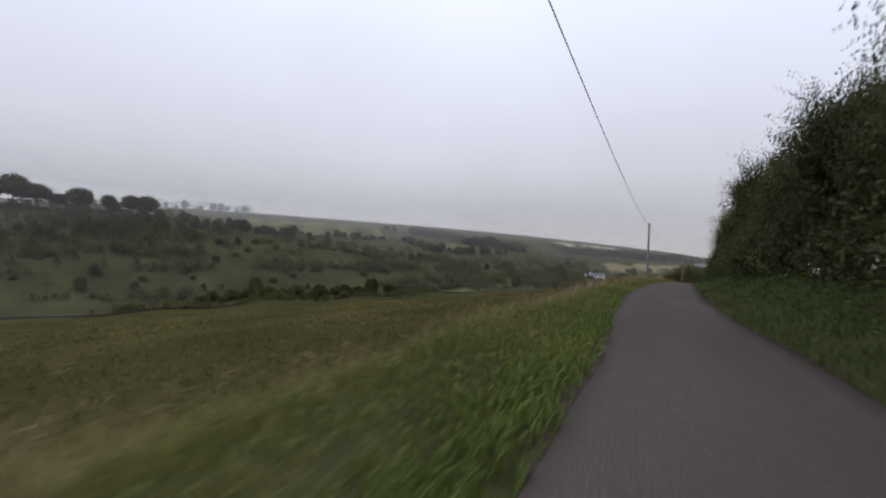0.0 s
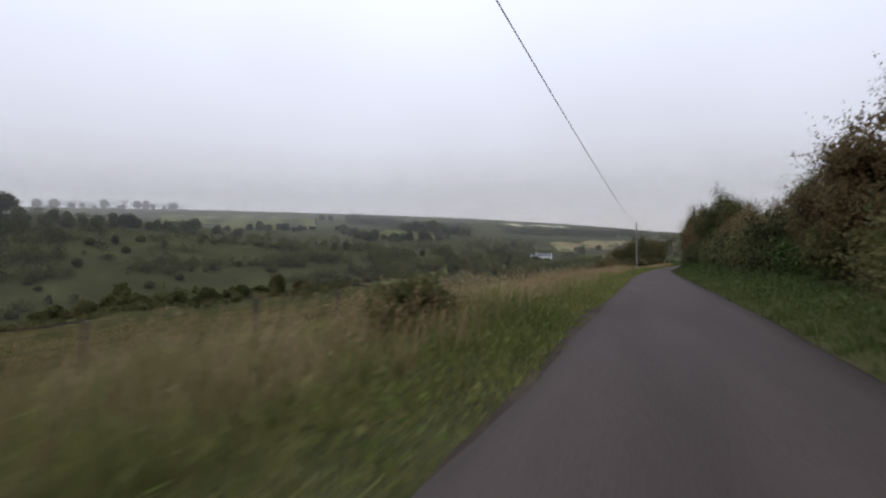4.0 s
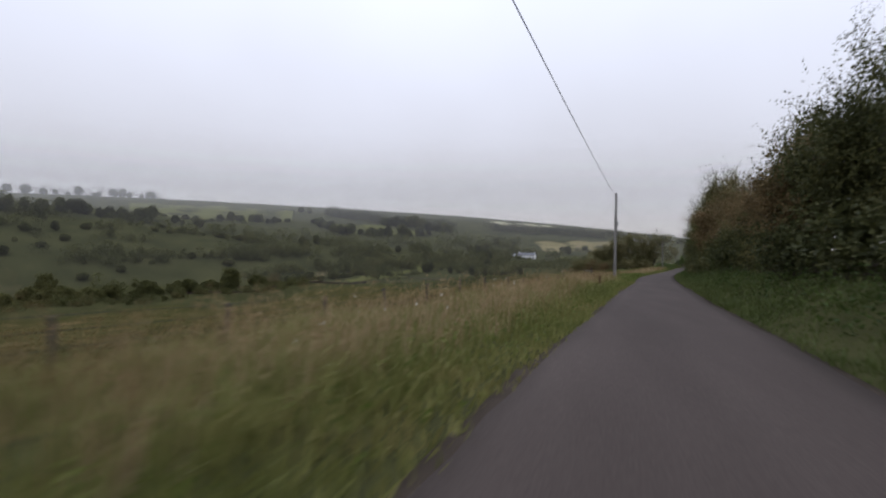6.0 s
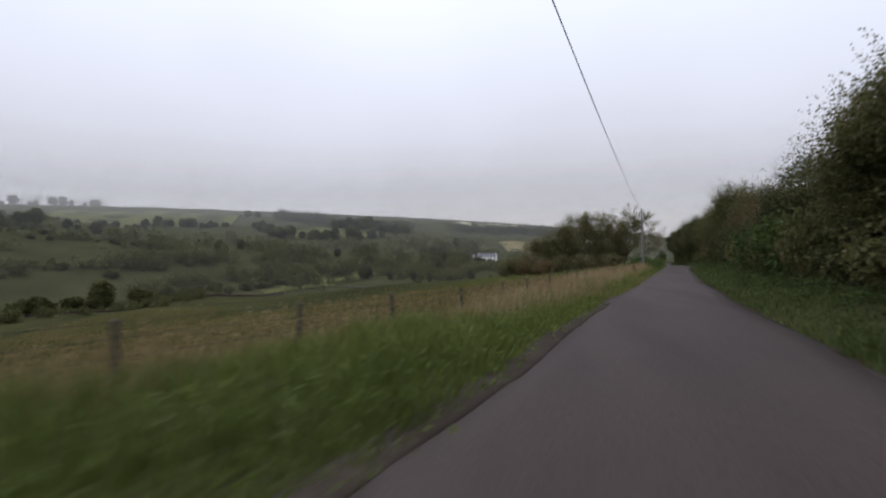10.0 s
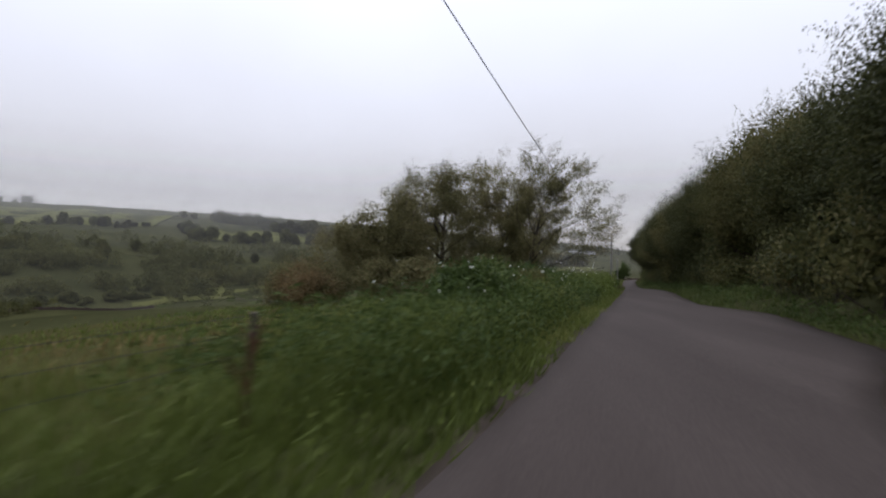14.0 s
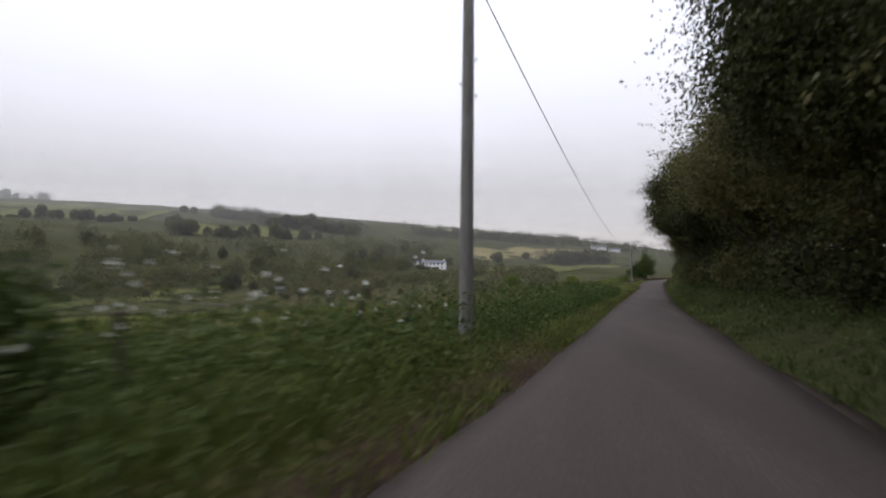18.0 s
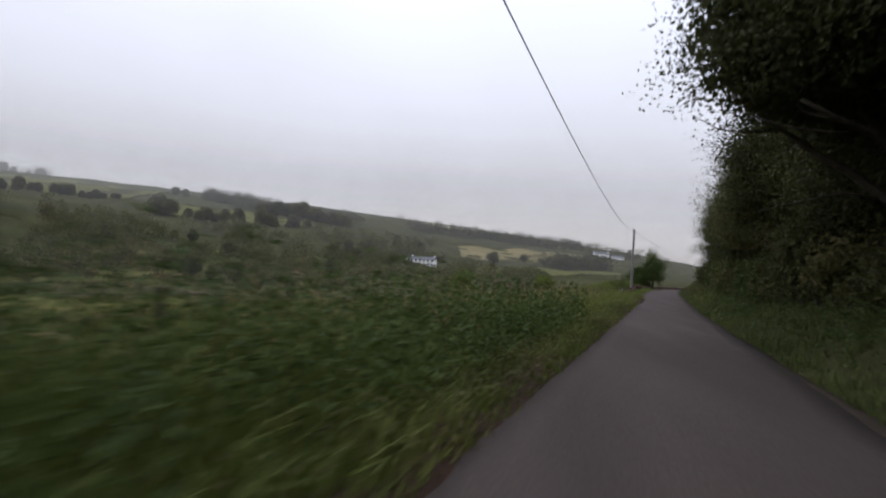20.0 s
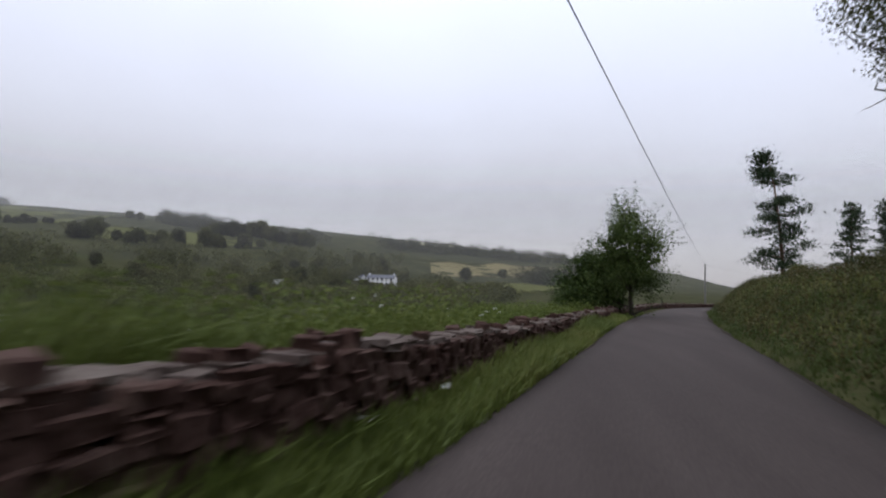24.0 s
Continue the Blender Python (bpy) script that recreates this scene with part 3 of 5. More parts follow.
def pine(name, height, seed, label, bare=0.3, needles=5200, wide=0.17, waist=0.0):
    """A Scots pine: a straight bole, whorls of level limbs and flat tiers of needles."""
    rnd = np.random.RandomState(seed)
    root = holder(name)
    line = branch_line((0, 0, -0.4), (0.03, 0, 1), height + 0.4, rnd, 9, 0.025)
    part("trunk", (*tube(line, np.linspace(height * 0.017, 0.03, 9), 8), True), PINE_BARK, root)
    tips = []
    for i in range(26):
        f = bare + (0.98 - bare) * i / 25
        if waist and abs(f - waist) < 0.03:
            continue
        k = min(int(f * 8), 7)
        p = line[k] + (line[k + 1] - line[k]) * (f * 8 - k)
        ln = height * wide * (1.12 - f) ** 0.55 * rnd.uniform(0.5, 1.25) * (1.5 if waist and f > waist else 1.0)
        a = i * 2.4 + rnd.uniform(-0.4, 0.4)
        if waist and f > waist:
            a = math.pi + rnd.uniform(-2.4, 2.4)
        limb = branch_line(p, (math.cos(a), math.sin(a), 0.22), ln, rnd, 4, 0.14, 0.0)
        part("limb", (*tube(limb, np.linspace(height * 0.0045, 0.012, 4), 5), True), PINE_BARK, root)
        tips += [limb[1], limb[2], limb[3], limb[3] + rnd.normal(size=3) * 0.3]
    tips = np.array(tips)
    P = tips[rnd.randint(0, len(tips), needles)] + rnd.normal(size=(needles, 3)) * np.array([0.036, 0.036, 0.016]) * height
    part("crown", leaf_cloud(P, 0.42, rnd, -0.2, 0.32), NEEDLES, root)
    return tagged(root, label, "pine tree", "pines on the bank")


def blades(xy, z, tall, rnd, width=0.012, lean=0.35, sweep=(0.1, 0.25), simple=False):
    """Bent tapering blades rooted at xy, z. Returns verts and triangles."""
    n = len(xy)
    tall = tall * rnd.uniform(0.55, 1.25, n)
    ang = rnd.uniform(0, 2 * np.pi, n)
    side = np.stack([np.cos(ang), np.sin(ang), np.zeros(n)], 1) * (width * rnd.uniform(0.6, 1.5, n))[:, None]
    bend = rnd.normal(size=(n, 2)) * lean * 0.6 + np.asarray(sweep, float)
    base = np.concatenate([xy, np.asarray(z)[:, None] - 0.04], 1)
    up = np.stack([bend[:, 0] * 0.28, bend[:, 1] * 0.28, np.full(n, 0.58)], 1) * tall[:, None]
    tip = np.stack([bend[:, 0], bend[:, 1], np.ones(n) * (1 - 0.25 * np.hypot(*bend.T))], 1) * tall[:, None]
    if simple:
        V = np.stack([base - side, base + side, base + tip], 1).reshape(-1, 3)
        return V, np.arange(n * 3).reshape(-1, 3)
    V = np.stack([base - side, base + side, base + up - side * 0.75, base + up + side * 0.75, base + tip], 1).reshape(-1, 3)
    k = np.arange(n)[:, None] * 5
    F = np.concatenate([k + [0, 1, 3], k + [0, 3, 2], k + [2, 3, 4]], 0)
    return V, F


def scatter(n, y0, y1, o0, o1, rnd, tufts=9, tuft=0.16):
    """Blade roots in tufts over a stretch beside the lane."""
    m = max(n // tufts, 1)
    cy, co = rnd.uniform(y0, y1, m), rnd.uniform(o0, o1, m)
    y = np.repeat(cy, tufts) + rnd.normal(size=m * tufts) * tuft
    o = np.repeat(co, tufts) + rnd.normal(size=m * tufts) * tuft
    o = np.clip(o, min(o0, o1) - 0.1, max(o0, o1) + 0.1)
    x = lane_x(y) + o
    return np.stack([x, y], 1), o


# ---- trees along the lane ----
def put(ob, x, y, turn=0.0, scale=1.0, tall=None, sink=0.0):
    s = Vector((scale, scale, tall or scale))
    return Matrix.Translation((x, y, ground_at(x, y) - sink)) @ Matrix.Rotation(turn, 4, "Z") @ Matrix.Diagonal((*s, 1))


class Stock:
    """Grown plants to be set out: the first place takes the plant itself, every further one a copy."""

    def __init__(self, *plants):
        self.plants, self.used = list(plants), set()

    def set_out(self, k, m, label=""):
        ob = self.plants[k]
        if k in self.used:
            ob = copy_thing(ob, Matrix())
        self.used.add(k)
        ob.matrix_basis = m
        if label:
            ob["label"] = label
        return ob


def belt_tree(name, h, leaf_mat, seed, label):
    return broadleaf(name, h, 2.8, 23000, 0.098, seed, leaf_mat, label, clump=0.115, low=0.06, core=1.5, group="roadside trees", dome=(70, 3.1, 3.1, 0.9), sprays=300)


BELT = Stock(belt_tree("hedgerow_tree", 8.0, LEAF_DARK, 21, "dark dense broadleaf tree in the roadside belt"),
             belt_tree("hedgerow_tree", 7.8, LEAF_OLIVE, 22, "olive-green broadleaf tree in the roadside belt"),
             belt_tree("hawthorn", 7.4, LEAF_RUST, 23, "rust-tinged hawthorn in the roadside belt"),
             belt_tree("hedgerow_tree", 8.2, LEAF_DARK, 24, "dark full-crowned tree in the roadside belt"),
             belt_tree("hedgerow_tree", 7.9, LEAF_FRESH, 27, "greener leafy tree in the roadside belt"))


def belt_height(y):
    return float(np.interp(y, [-10, 40, 50, 76, 84, 95, 112, 126, 140, 146, 151, 157, 168, 180, 186, 200, 206, 217, 222, 238, 244, 262, 282, 318, 335, 350, 400, 412, 440, 466],
                           [8.4, 8.0, 9.4, 9.4, 7.4, 6.6, 4.9, 4.9, 5.0, 6.2, 9.0, 6.8, 7.0, 7.8, 10.2, 9.6, 10.2, 10.2, 6.8, 6.5, 5.9, 6.4, 9.0, 10.0, 10.0, 10.5, 10.5, 10.5, 10.0, 9.2]))


rnd_t = random.Random(5)
y = 6.0
while y < 466:
    rusty = 95 < y < 190 or 235 < y < 300
    k = rnd_t.choice([1, 2, 2, 3, 1] if rusty else [0, 0, 1, 3, 4])
    off = rnd_t.uniform(6.5, 8.3) + (0.8 if 294 < y < 318 else 0) + (0.8 if y < 82 else 0)
    h = belt_height(y) * rnd_t.uniform(0.78, 1.2) / 7.9
    x0, y0 = beside(y, off)
    BELT.set_out(k, put(None, x0, y0, rnd_t.uniform(0, 6.28), min(h, 1.16) * rnd_t.uniform(0.92, 1.08), h))
    y += rnd_t.uniform(3.5, 5.2)
BUSH = Stock(broadleaf("roadside_bush", 2.6, 1.5, 1500, 0.11, 31, LEAF_DARK, "dark bramble and hawthorn scrub under the trees", bole=0.05, low=0.02, clump=0.24, limbs=5, group="roadside scrub", category="bush"),
             broadleaf("roadside_bush", 2.4, 1.5, 1500, 0.11, 32, LEAF_OLIVE, "olive hawthorn scrub under the trees", bole=0.05, low=0.02, clump=0.24, limbs=5, group="roadside scrub", category="bush"),
             broadleaf("roadside_bush", 2.2, 1.5, 1500, 0.10, 33, LEAF_FRESH, "leafy green scrub at the lane's edge", bole=0.05, low=0.02, clump=0.24, limbs=5, group="roadside scrub", category="bush"))
y = 3.0
while y < 468:
    x0, y0 = beside(y, rnd_t.uniform(4.9, 5.7) + (0.9 if 294 < y < 322 else 0))
    BUSH.set_out(rnd_t.choice([0, 0, 1, 1, 2]), put(None, x0, y0, rnd_t.uniform(0, 6.28), rnd_t.uniform(0.8, 1.2), rnd_t.uniform(0.8, 1.5)))
    y += rnd_t.uniform(3.4, 5.0)
# the great tree whose boughs reach out over the asphalt
BIG = Stock(broadleaf("tall_tree", 12.2, 4.4, 36000, 0.11, 41, LEAF_DARK, "tall dark roadside tree leaning over the lane, back row added to block sky", clump=0.105, low=0.1, limbs=9, core=1.5, sweep=(-0.45, 0, 0), group="roadside trees", dome=(150, 4.7, 4.5, 2.0), clear=3.6, sprays=520),
            broadleaf("tall_tree", 12.0, 4.4, 36000, 0.11, 45, LEAF_OLIVE, "tall olive-leaved roadside tree arching over the lane, back row added to block sky", clump=0.10, low=0.1, limbs=9, core=1.5, sweep=(-0.45, 0, 0), group="roadside trees", dome=(150, 4.7, 4.5, 2.2), clear=3.8, sprays=520))
broadleaf("overhanging_tree", 12.5, 5.0, 42000, 0.11, 43, LEAF_DARK, "dark tree with a great leafy bough over the lane", clump=0.10, low=0.0, limbs=11, core=2.0, sweep=(-0.5, -0.1, 0), group="roadside trees", clear=4.4, dome=(160, 5.6, 5.0, 3.0), sprays=520).matrix_basis = put(None, *beside(411, 5.7))
# extra back row behind the belt, added only to block sky light from the lane
for k, y0 in enumerate(range(330, 440, 10)):
    x0, _ = beside(y0, 11.2 + (k % 3) * 0.6)
    BIG.set_out(k % 2, put(None, x0, y0, k * 0.4, 1.0 + 0.08 * (k % 3)))
for k, (y0, off, s) in enumerate(((152, 9.2, 0.62), (214, 8.5, 0.92), (327, 7.3, 0.8), (337, 7.0, 0.86), (347, 7.0, 0.88), (357, 6.6, 0.96), (366, 6.3, 1.0), (377, 6.4, 1.0), (389, 6.4, 0.95), (400, 6.5, 0.95), (424, 6.4, 0.86), (434, 6.8, 0.76), (471.5, 11.4, 1.0))):
    x0, _ = beside(y0, off)
    BIG.set_out((0, 1, 1, 0, 0, 1, 0, 0, 1, 0, 0, 1, 0)[k], put(None, x0, y0, rnd_t.uniform(-0.4, 0.4), s))
broadleaf("ash", 10.5, 3.2, 16000, 0.085, 46, LEAF_DARK, "tall ash with an airy crown high over the bank", bole=0.55, clump=0.08, low=0.5, limbs=9, core=0.8, sweep=(-0.5, 0, 0), group="roadside trees", dome=(80, 3.4, 3.2, 4.6)).matrix_basis = put(None, *beside(476, 8.0))
# pale-barked tree and pines where the belt ends
x0, _ = beside(454, 7.9)
broadleaf("birch", 10.6, 3.6, 18000, 0.105, 44, LEAF_DARK, "dark birch with drooping twigs at the belt's end", clump=0.085, low=0.3, limbs=11, core=1.6, sweep=(-0.45, -0.1, 0), droop=0.8, group="roadside trees", dome=(130, 4.3, 4.0, 1.6), clear=4.0, sprays=520).matrix_basis = put(None, x0, 454)
for y0, off, h, seed in ((471.5, 10.4, 14, 51), (468, 12.0, 13, 52), (476, 11.6, 15, 53)):
    x0, _ = beside(y0, off)
    pine("pine", h, seed, "tall dark pine with a bare lower trunk on the bank", 0.42, 9000, 0.2).matrix_basis = put(None, x0, y0)
pine("pine", 17, 54, "old Scots pine with a lopsided crown standing alone", 0.1, 9000, 0.2, 0.72).matrix_basis = put(None, 104.2, 536)
for x0, y0, h, seed in ((114.2, 540, 10, 55), (119.6, 541, 9.5, 56), (117, 536, 7, 57)):
    pine("pine", h, seed, "small rounded pine on the rise", 0.15, 3200, 0.24).matrix_basis = put(None, x0, y0)

# ---- the wind-bent clump by the field gate ----
broadleaf("windswept_hawthorn", 15.8, 8.0, 50000, 0.14, 61, LEAF_WIND, "broad dark windswept thorn tree beside the gate", bole=0.2, clump=0.075, low=0.06, limbs=13, core=0.8, sweep=(0.4, 0.1, 0), girth=0.024, dome=(260, 10.0, 7.0, 0.4), sprays=500).matrix_basis = put(None, 31.0, 349)
broadleaf("windswept_hawthorn", 14.6, 5.5, 34000, 0.14, 74, LEAF_WIND, "leafy thorn tree filling the middle of the clump", bole=0.15, clump=0.075, low=0.03, limbs=11, core=0.7, sweep=(0.4, 0.1, 0), girth=0.016, dome=(160, 6.0, 5.0, 0.3), sprays=300).matrix_basis = put(None, 36.6, 347)
broadleaf("windswept_beech", 15.6, 6.5, 46000, 0.12, 62, LEAF_WIND, "wind-combed beech with twigs trailing towards the lane", bole=0.22, clump=0.055, low=0.0, limbs=14, core=0.4, dome=(270, 9.0, 5.0, 1.4), sprays=900, sweep=(0.5, 0.05, 0.1), girth=0.015).matrix_basis = put(None, 40.4, 345)
broadleaf("windswept_birch", 11.5, 3.0, 12000, 0.12, 72, LEAF_WIND, "feathery birch bent by the wind behind the gate", bole=0.2, clump=0.065, low=0.03, limbs=12, core=0.3, sweep=(0.45, 0.15, 0), droop=0.5, dome=(90, 3.4, 3.4, 2.6)).matrix_basis = put(None, 40.6, 354.2)
broadleaf("hawthorn", 10.5, 5.0, 20000, 0.15, 75, LEAF_WIND, "low olive hawthorn sloping down the field edge", clump=0.12, low=0.03, sweep=(0.5, 0, 0), dome=(110, 6.0, 5.0, 0.2), sprays=160).matrix_basis = put(None, 19.6, 350)
broadleaf("hawthorn", 13.4, 5.0, 28000, 0.15, 63, LEAF_WIND, "olive-green hawthorn at the edge of the clump", clump=0.10, low=0.03, sweep=(0.5, 0, 0), dome=(100, 5.6, 4.5, 0.3)).matrix_basis = put(None, 25.0, 349)
broadleaf("elder_bush", 4.6, 3.0, 5000, 0.16, 64, LEAF_WIND, "low spreading elder scrub below the clump", bole=0.05, clump=0.25, low=0.03, category="bush").matrix_basis = put(None, 20.5, 342)
for x0, y0, s, k in ((18.5, 343, 1.3, 65), (15.0, 350, 1.6, 76), (22.0, 336, 1.0, 77), (12.0, 353, 1.3, 78)):
    broadleaf("elder_bush", 3.6, 2.6, 5000, 0.13, k, LEAF_RUST if k % 2 else LEAF_WIND, "brownish scrub on the field slope", bole=0.05, clump=0.25, low=0.03, category="bush", sprays=60).matrix_basis = put(None, x0, y0, k * 1.3, s)
for x0, y0, s, k in ((37.5, 340.5, 1.1, 81), (31, 341, 1.3, 82), (39, 352, 1.3, 84), (34.5, 345, 1.2, 85), (26, 344, 1.4, 87)):
    broadleaf("elder_bush", 3.4, 2.4, 3600, 0.14, k, LEAF_WIND, "dark scrub filling the foot of the clump", bole=0.05, clump=0.26, low=0.03, limbs=5, category="bush").matrix_basis = put(None, x0, y0, 0, s)
# brambles crowding the verge before the gate
BRAMBLE = Stock(broadleaf("bramble_bush", 1.7, 1.3, 3600, 0.09, 66, LEAF_FRESH, "dense green bramble on the verge", bole=0.03, clump=0.3, low=0.02, limbs=5, group="verge brambles", category="bush", girth=0.012),
                broadleaf("bramble_bush", 1.6, 1.2, 3600, 0.085, 67, LEAF_OLIVE, "olive bramble thicket on the verge", bole=0.03, clump=0.3, low=0.02, limbs=5, group="verge brambles", category="bush", girth=0.012))
for y0, off, s in ((307, -4.6, 1.0), (310, -5.6, 1.2), (313, -4.4, 1.0), (316.5, -5.4, 1.2), (320, -4.6, 1.0), (323, -5.6, 1.15), (326.5, -4.8, 1.0), (330, -5.6, 1.05),
                   (356, -3.6, 0.9), (359, -4.4, 1.0), (362.5, -3.8, 0.95), (366, -4.6, 1.0), (386, -4.2, 0.8), (391, -5, 0.8), (22, -6.5, 0.7), (96, -4.6, 0.75)):
    x0, _ = beside(y0, off)
    BRAMBLE.set_out(rnd_t.choice([0, 1]), put(None, x0, y0, rnd_t.uniform(0, 6.28), s * (1.1 if y0 < 340 else 1.0)))
for y0, off, sc in ((459, 8.5, 0.7), (464, 9.2, 0.8), (478, 6.5, 0.55), (486, 8.0, 0.6), (494, 7.2, 0.6), (505, 9.0, 0.8), (452, 5.6, 0.7), (447, 5.4, 0.8)):
    x0, _ = beside(y0, off)
    BUSH.set_out(rnd_t.choice([0, 1, 2]), put(None, x0, y0, rnd_t.uniform(0, 6.28), sc, sc * 0.8), "low dark scrub on the bracken bank")
# by the end wall
x0, _ = beside(451.6, -3.9)
broadleaf("sapling", 2.5, 0.9, 700, 0.045, 68, LEAF_DARK, "thin dark elder sapling behind the wall's end", clump=0.09, low=0.3, limbs=6, girth=0.012).matrix_basis = put(None, x0, 451.6)
broadleaf("bush", 2.6, 1.9, 5200, 0.09, 69, LEAF_BRIGHT, "bright green rounded bush in the field below the wall", bole=0.05, clump=0.22, low=0.1, category="bush").matrix_basis = put(None, 60.5, 468.8, 0, 0.85)
broadleaf("young_tree", 5.0, 2.2, 6500, 0.12, 70, LEAF_BRIGHT, "young green tree in the field below the wall", clump=0.18, low=0.05).matrix_basis = put(None, 48.5, 475.5)
broadleaf("oak", 6.9, 2.8, 17000, 0.11, 71, LEAF_FRESH, "bushy green oak standing where the wall meets the bend", bole=0.12, clump=0.14, low=0.03, limbs=8, core=1.0, sweep=(-0.35, 0, 0), dome=(34, 2.4, 2.3, 1.4), sprays=420).matrix_basis = put(None, 78.9, 494)
broadleaf("hazel_bush", 4.3, 2.4, 9000, 0.12, 73, LEAF_FRESH, "low bushy hazel crowding the foot of the oak", bole=0.05, sprays=200, clump=0.17, low=0.03, limbs=7, core=1.4, category="bush").matrix_basis = put(None, 76.4, 495)


# ---- overhead line ----
POLES = [(-3.8, -30.0, 6.9), (1.85, 72.7, 6.1), (14.7, 180.5, 4.0), (34.8, 284.4, 1.1), (53.7, 373.5, -1.4), (69.95, 458.8, -4.2), (101.1, 557.5, -5.9), (150, 640, -6.5)]


def utility_pole(x, y, top, seed):
    rnd = random.Random(seed)
    foot = ground_at(x, y)
    root = holder("utility_pole", Matrix.Translation((x, y, foot)) @ Euler((rnd.uniform(-0.008, 0.008), rnd.uniform(-0.008, 0.008), rnd.uniform(0, 6))).to_matrix().to_4x4())
    h = top - foot
    part("shaft", (*tube([(0, 0, z) for z in np.linspace(-0.8, h, 8)], np.linspace(0.15, 0.105, 8), 14), True), POLE_WOOD, root)
    cap = part("cap", (*tube([(0, 0, h), (0, 0, h + 0.03), (0, 0, h + 0.07)], [0.115, 0.112, 0.02], 12),), IRON, root, "dull metal rain cap")
    for k, z in enumerate((h - 2.2, h - 2.55, h - 2.9)):
        s = 1 if k % 2 else -1
        part("climbing_step", (*tube([(0.1 * s, 0, z), (0.26 * s, 0, z), (0.27 * s, 0, z + 0.04)], [0.012] * 3, 6),), IRON, root, "short iron climbing peg")
    part("bracket", box(0.06, 0.26, 0.09, 0.01, Matrix.Translation((0.02, 0, h - 0.28))), IRON, root, "galvanised cable bracket")
    part("insulator", (*tube([(0.0, 0.14, h - 0.3), (0, 0.14, h - 0.24), (0, 0.14, h - 0.18), (0, 0.14, h - 0.12)], [0.035, 0.05, 0.035, 0.03], 10), True), SLATE, root, "small dark insulator")
    return tagged(root, "weathered grey wooden utility pole on the grass verge", "utility pole", "utility poles")


pole_things = [utility_pole(*p, n) for n, p in enumerate(POLES)]
# the second pole carries a junction box, a cable loop and a stay
p2 = pole_things[2]
h2 = POLES[2][2] - ground_at(*POLES[2][:2])
part("junction_box", box(0.12, 0.16, 0.32, 0.02, Matrix.Translation((0.17, 0, h2 - 3.0))), IRON, p2, "small grey junction box strapped to the shaft")
part("cable_loop", (*tube([(0.16, 0, h2 - 3.0), (0.19, 0.03, h2 - 3.4), (0.14, 0.05, h2 - 3.7)], [0.012] * 3, 6),), CABLE, p2, "short black cable tail")
part("stay_guard", (*tube([(-0.13, 0.05, 1.75), (-0.2, 0.05, 1.5), (-0.2, 0.05, 1.2), (-0.14, 0.05, 1.0)], [0.02] * 4, 6),), CABLE, p2, "bent black cable guard")


def span(a, b, sag, radius, name, label, drop=0.2):
    s = np.linspace(0, 1, 40)[:, None]
    p = np.array(a) * (1 - s) + np.array(b) * s
    p[:, 2] -= drop + sag * 4 * s[:, 0] * (1 - s[:, 0])
    return tagged(thing(name, *tube(p, [radius] * 40, 6), CABLE, True), label, "overhead cable", "overhead cables")


for a, b in zip(POLES[:-1], POLES[1:]):
    span(a, b, 0.3 if a[1] > 440 else 2.2 if a[1] > 370 else 1.0 if 70 < a[1] < 80 else 1.5, 0.015, "overhead_cable", "black overhead cable sagging between wooden poles")
for k, reach in ((2, -6.0),):
    x0, y0, z0 = POLES[k]
    gx0 = x0 + reach
    stay = tube([(x0, y0, z0 - 0.5), ((x0 + gx0) / 2, y0 + 0.6, (z0 + ground_at(gx0, y0 + 1.2)) / 2), (gx0, y0 + 1.2, ground_at(gx0, y0 + 1.2) - 0.1)], [0.006] * 3, 5)
    tagged(thing("stay_wire", *stay, IRON), "thin steel stay wire anchored in the field", "stay wire", "stay wires")


# ---- fences ----
def fence_off(y):
    return float(np.interp(y, [10, 60, 100, 150, 174, 199, 217, 236, 284, 300, 333, 350, 372, 400, 448], [-8.4, -8.9, -8.7, -8.6, -7.9, -7.6, -7.6, -6.4, -5.2, -5.2, -5.0, -4.9, -4.4, -5.6, -5.0]))


POST_MESH = []
for k in range(5):
    bm = box(0.085, 0.085, 1.5, 0.012, None, 0.008, 80 + k)
    for v in bm.verts:
        if v.co.z > 1.5:
            v.co.z -= 0.05 * (v.co.x + 0.05) * k
    me = bpy.data.meshes.new("post")
    bm.to_mesh(me)
    bm.free()
    me.materials.append(POST_WOOD)
    POST_MESH.append(me)


def wire_fence(y0, y1, seed, label):
    rnd = random.Random(seed)
    root = holder("wire_fence")
    y, line = y0, []
    while y < y1:
        x, _ = beside(y, fence_off(y) + rnd.uniform(-0.08, 0.08))
        z = ground_at(x, y)
        lean = Euler((rnd.uniform(-0.09, 0.09), rnd.uniform(-0.09, 0.09), rnd.uniform(0, 1.5))).to_matrix().to_4x4()
        shared("post", rnd.choice(POST_MESH), root, Matrix.Translation((x, y, z - 0.42 + rnd.uniform(-0.06, 0.06))) @ lean)
        line.append((x, y, z))
        y += rnd.uniform(3.4, 4.4)
    for up in (1.02, 0.78, 0.5):
        pts = [(x, y, z + up) for x, y, z in line]
        part("wire", (*tube(pts, [0.0035] * len(pts), 4),), CABLE, root, "rusted strand of plain wire")
    return tagged(root, label, "fence", "field fences")


wire_fence(12, 41, 1, "old post-and-wire fence in long grass")
wire_fence(48, 191, 2, "weathered post-and-wire fence in long grass")
wire_fence(201, 300, 3, "post-and-wire fence along the hillside field")
wire_fence(344.5, 372, 4, "low post-and-wire fence beyond the gate")
wire_fence(374, 449, 5, "leaning post-and-wire fence above the valley")


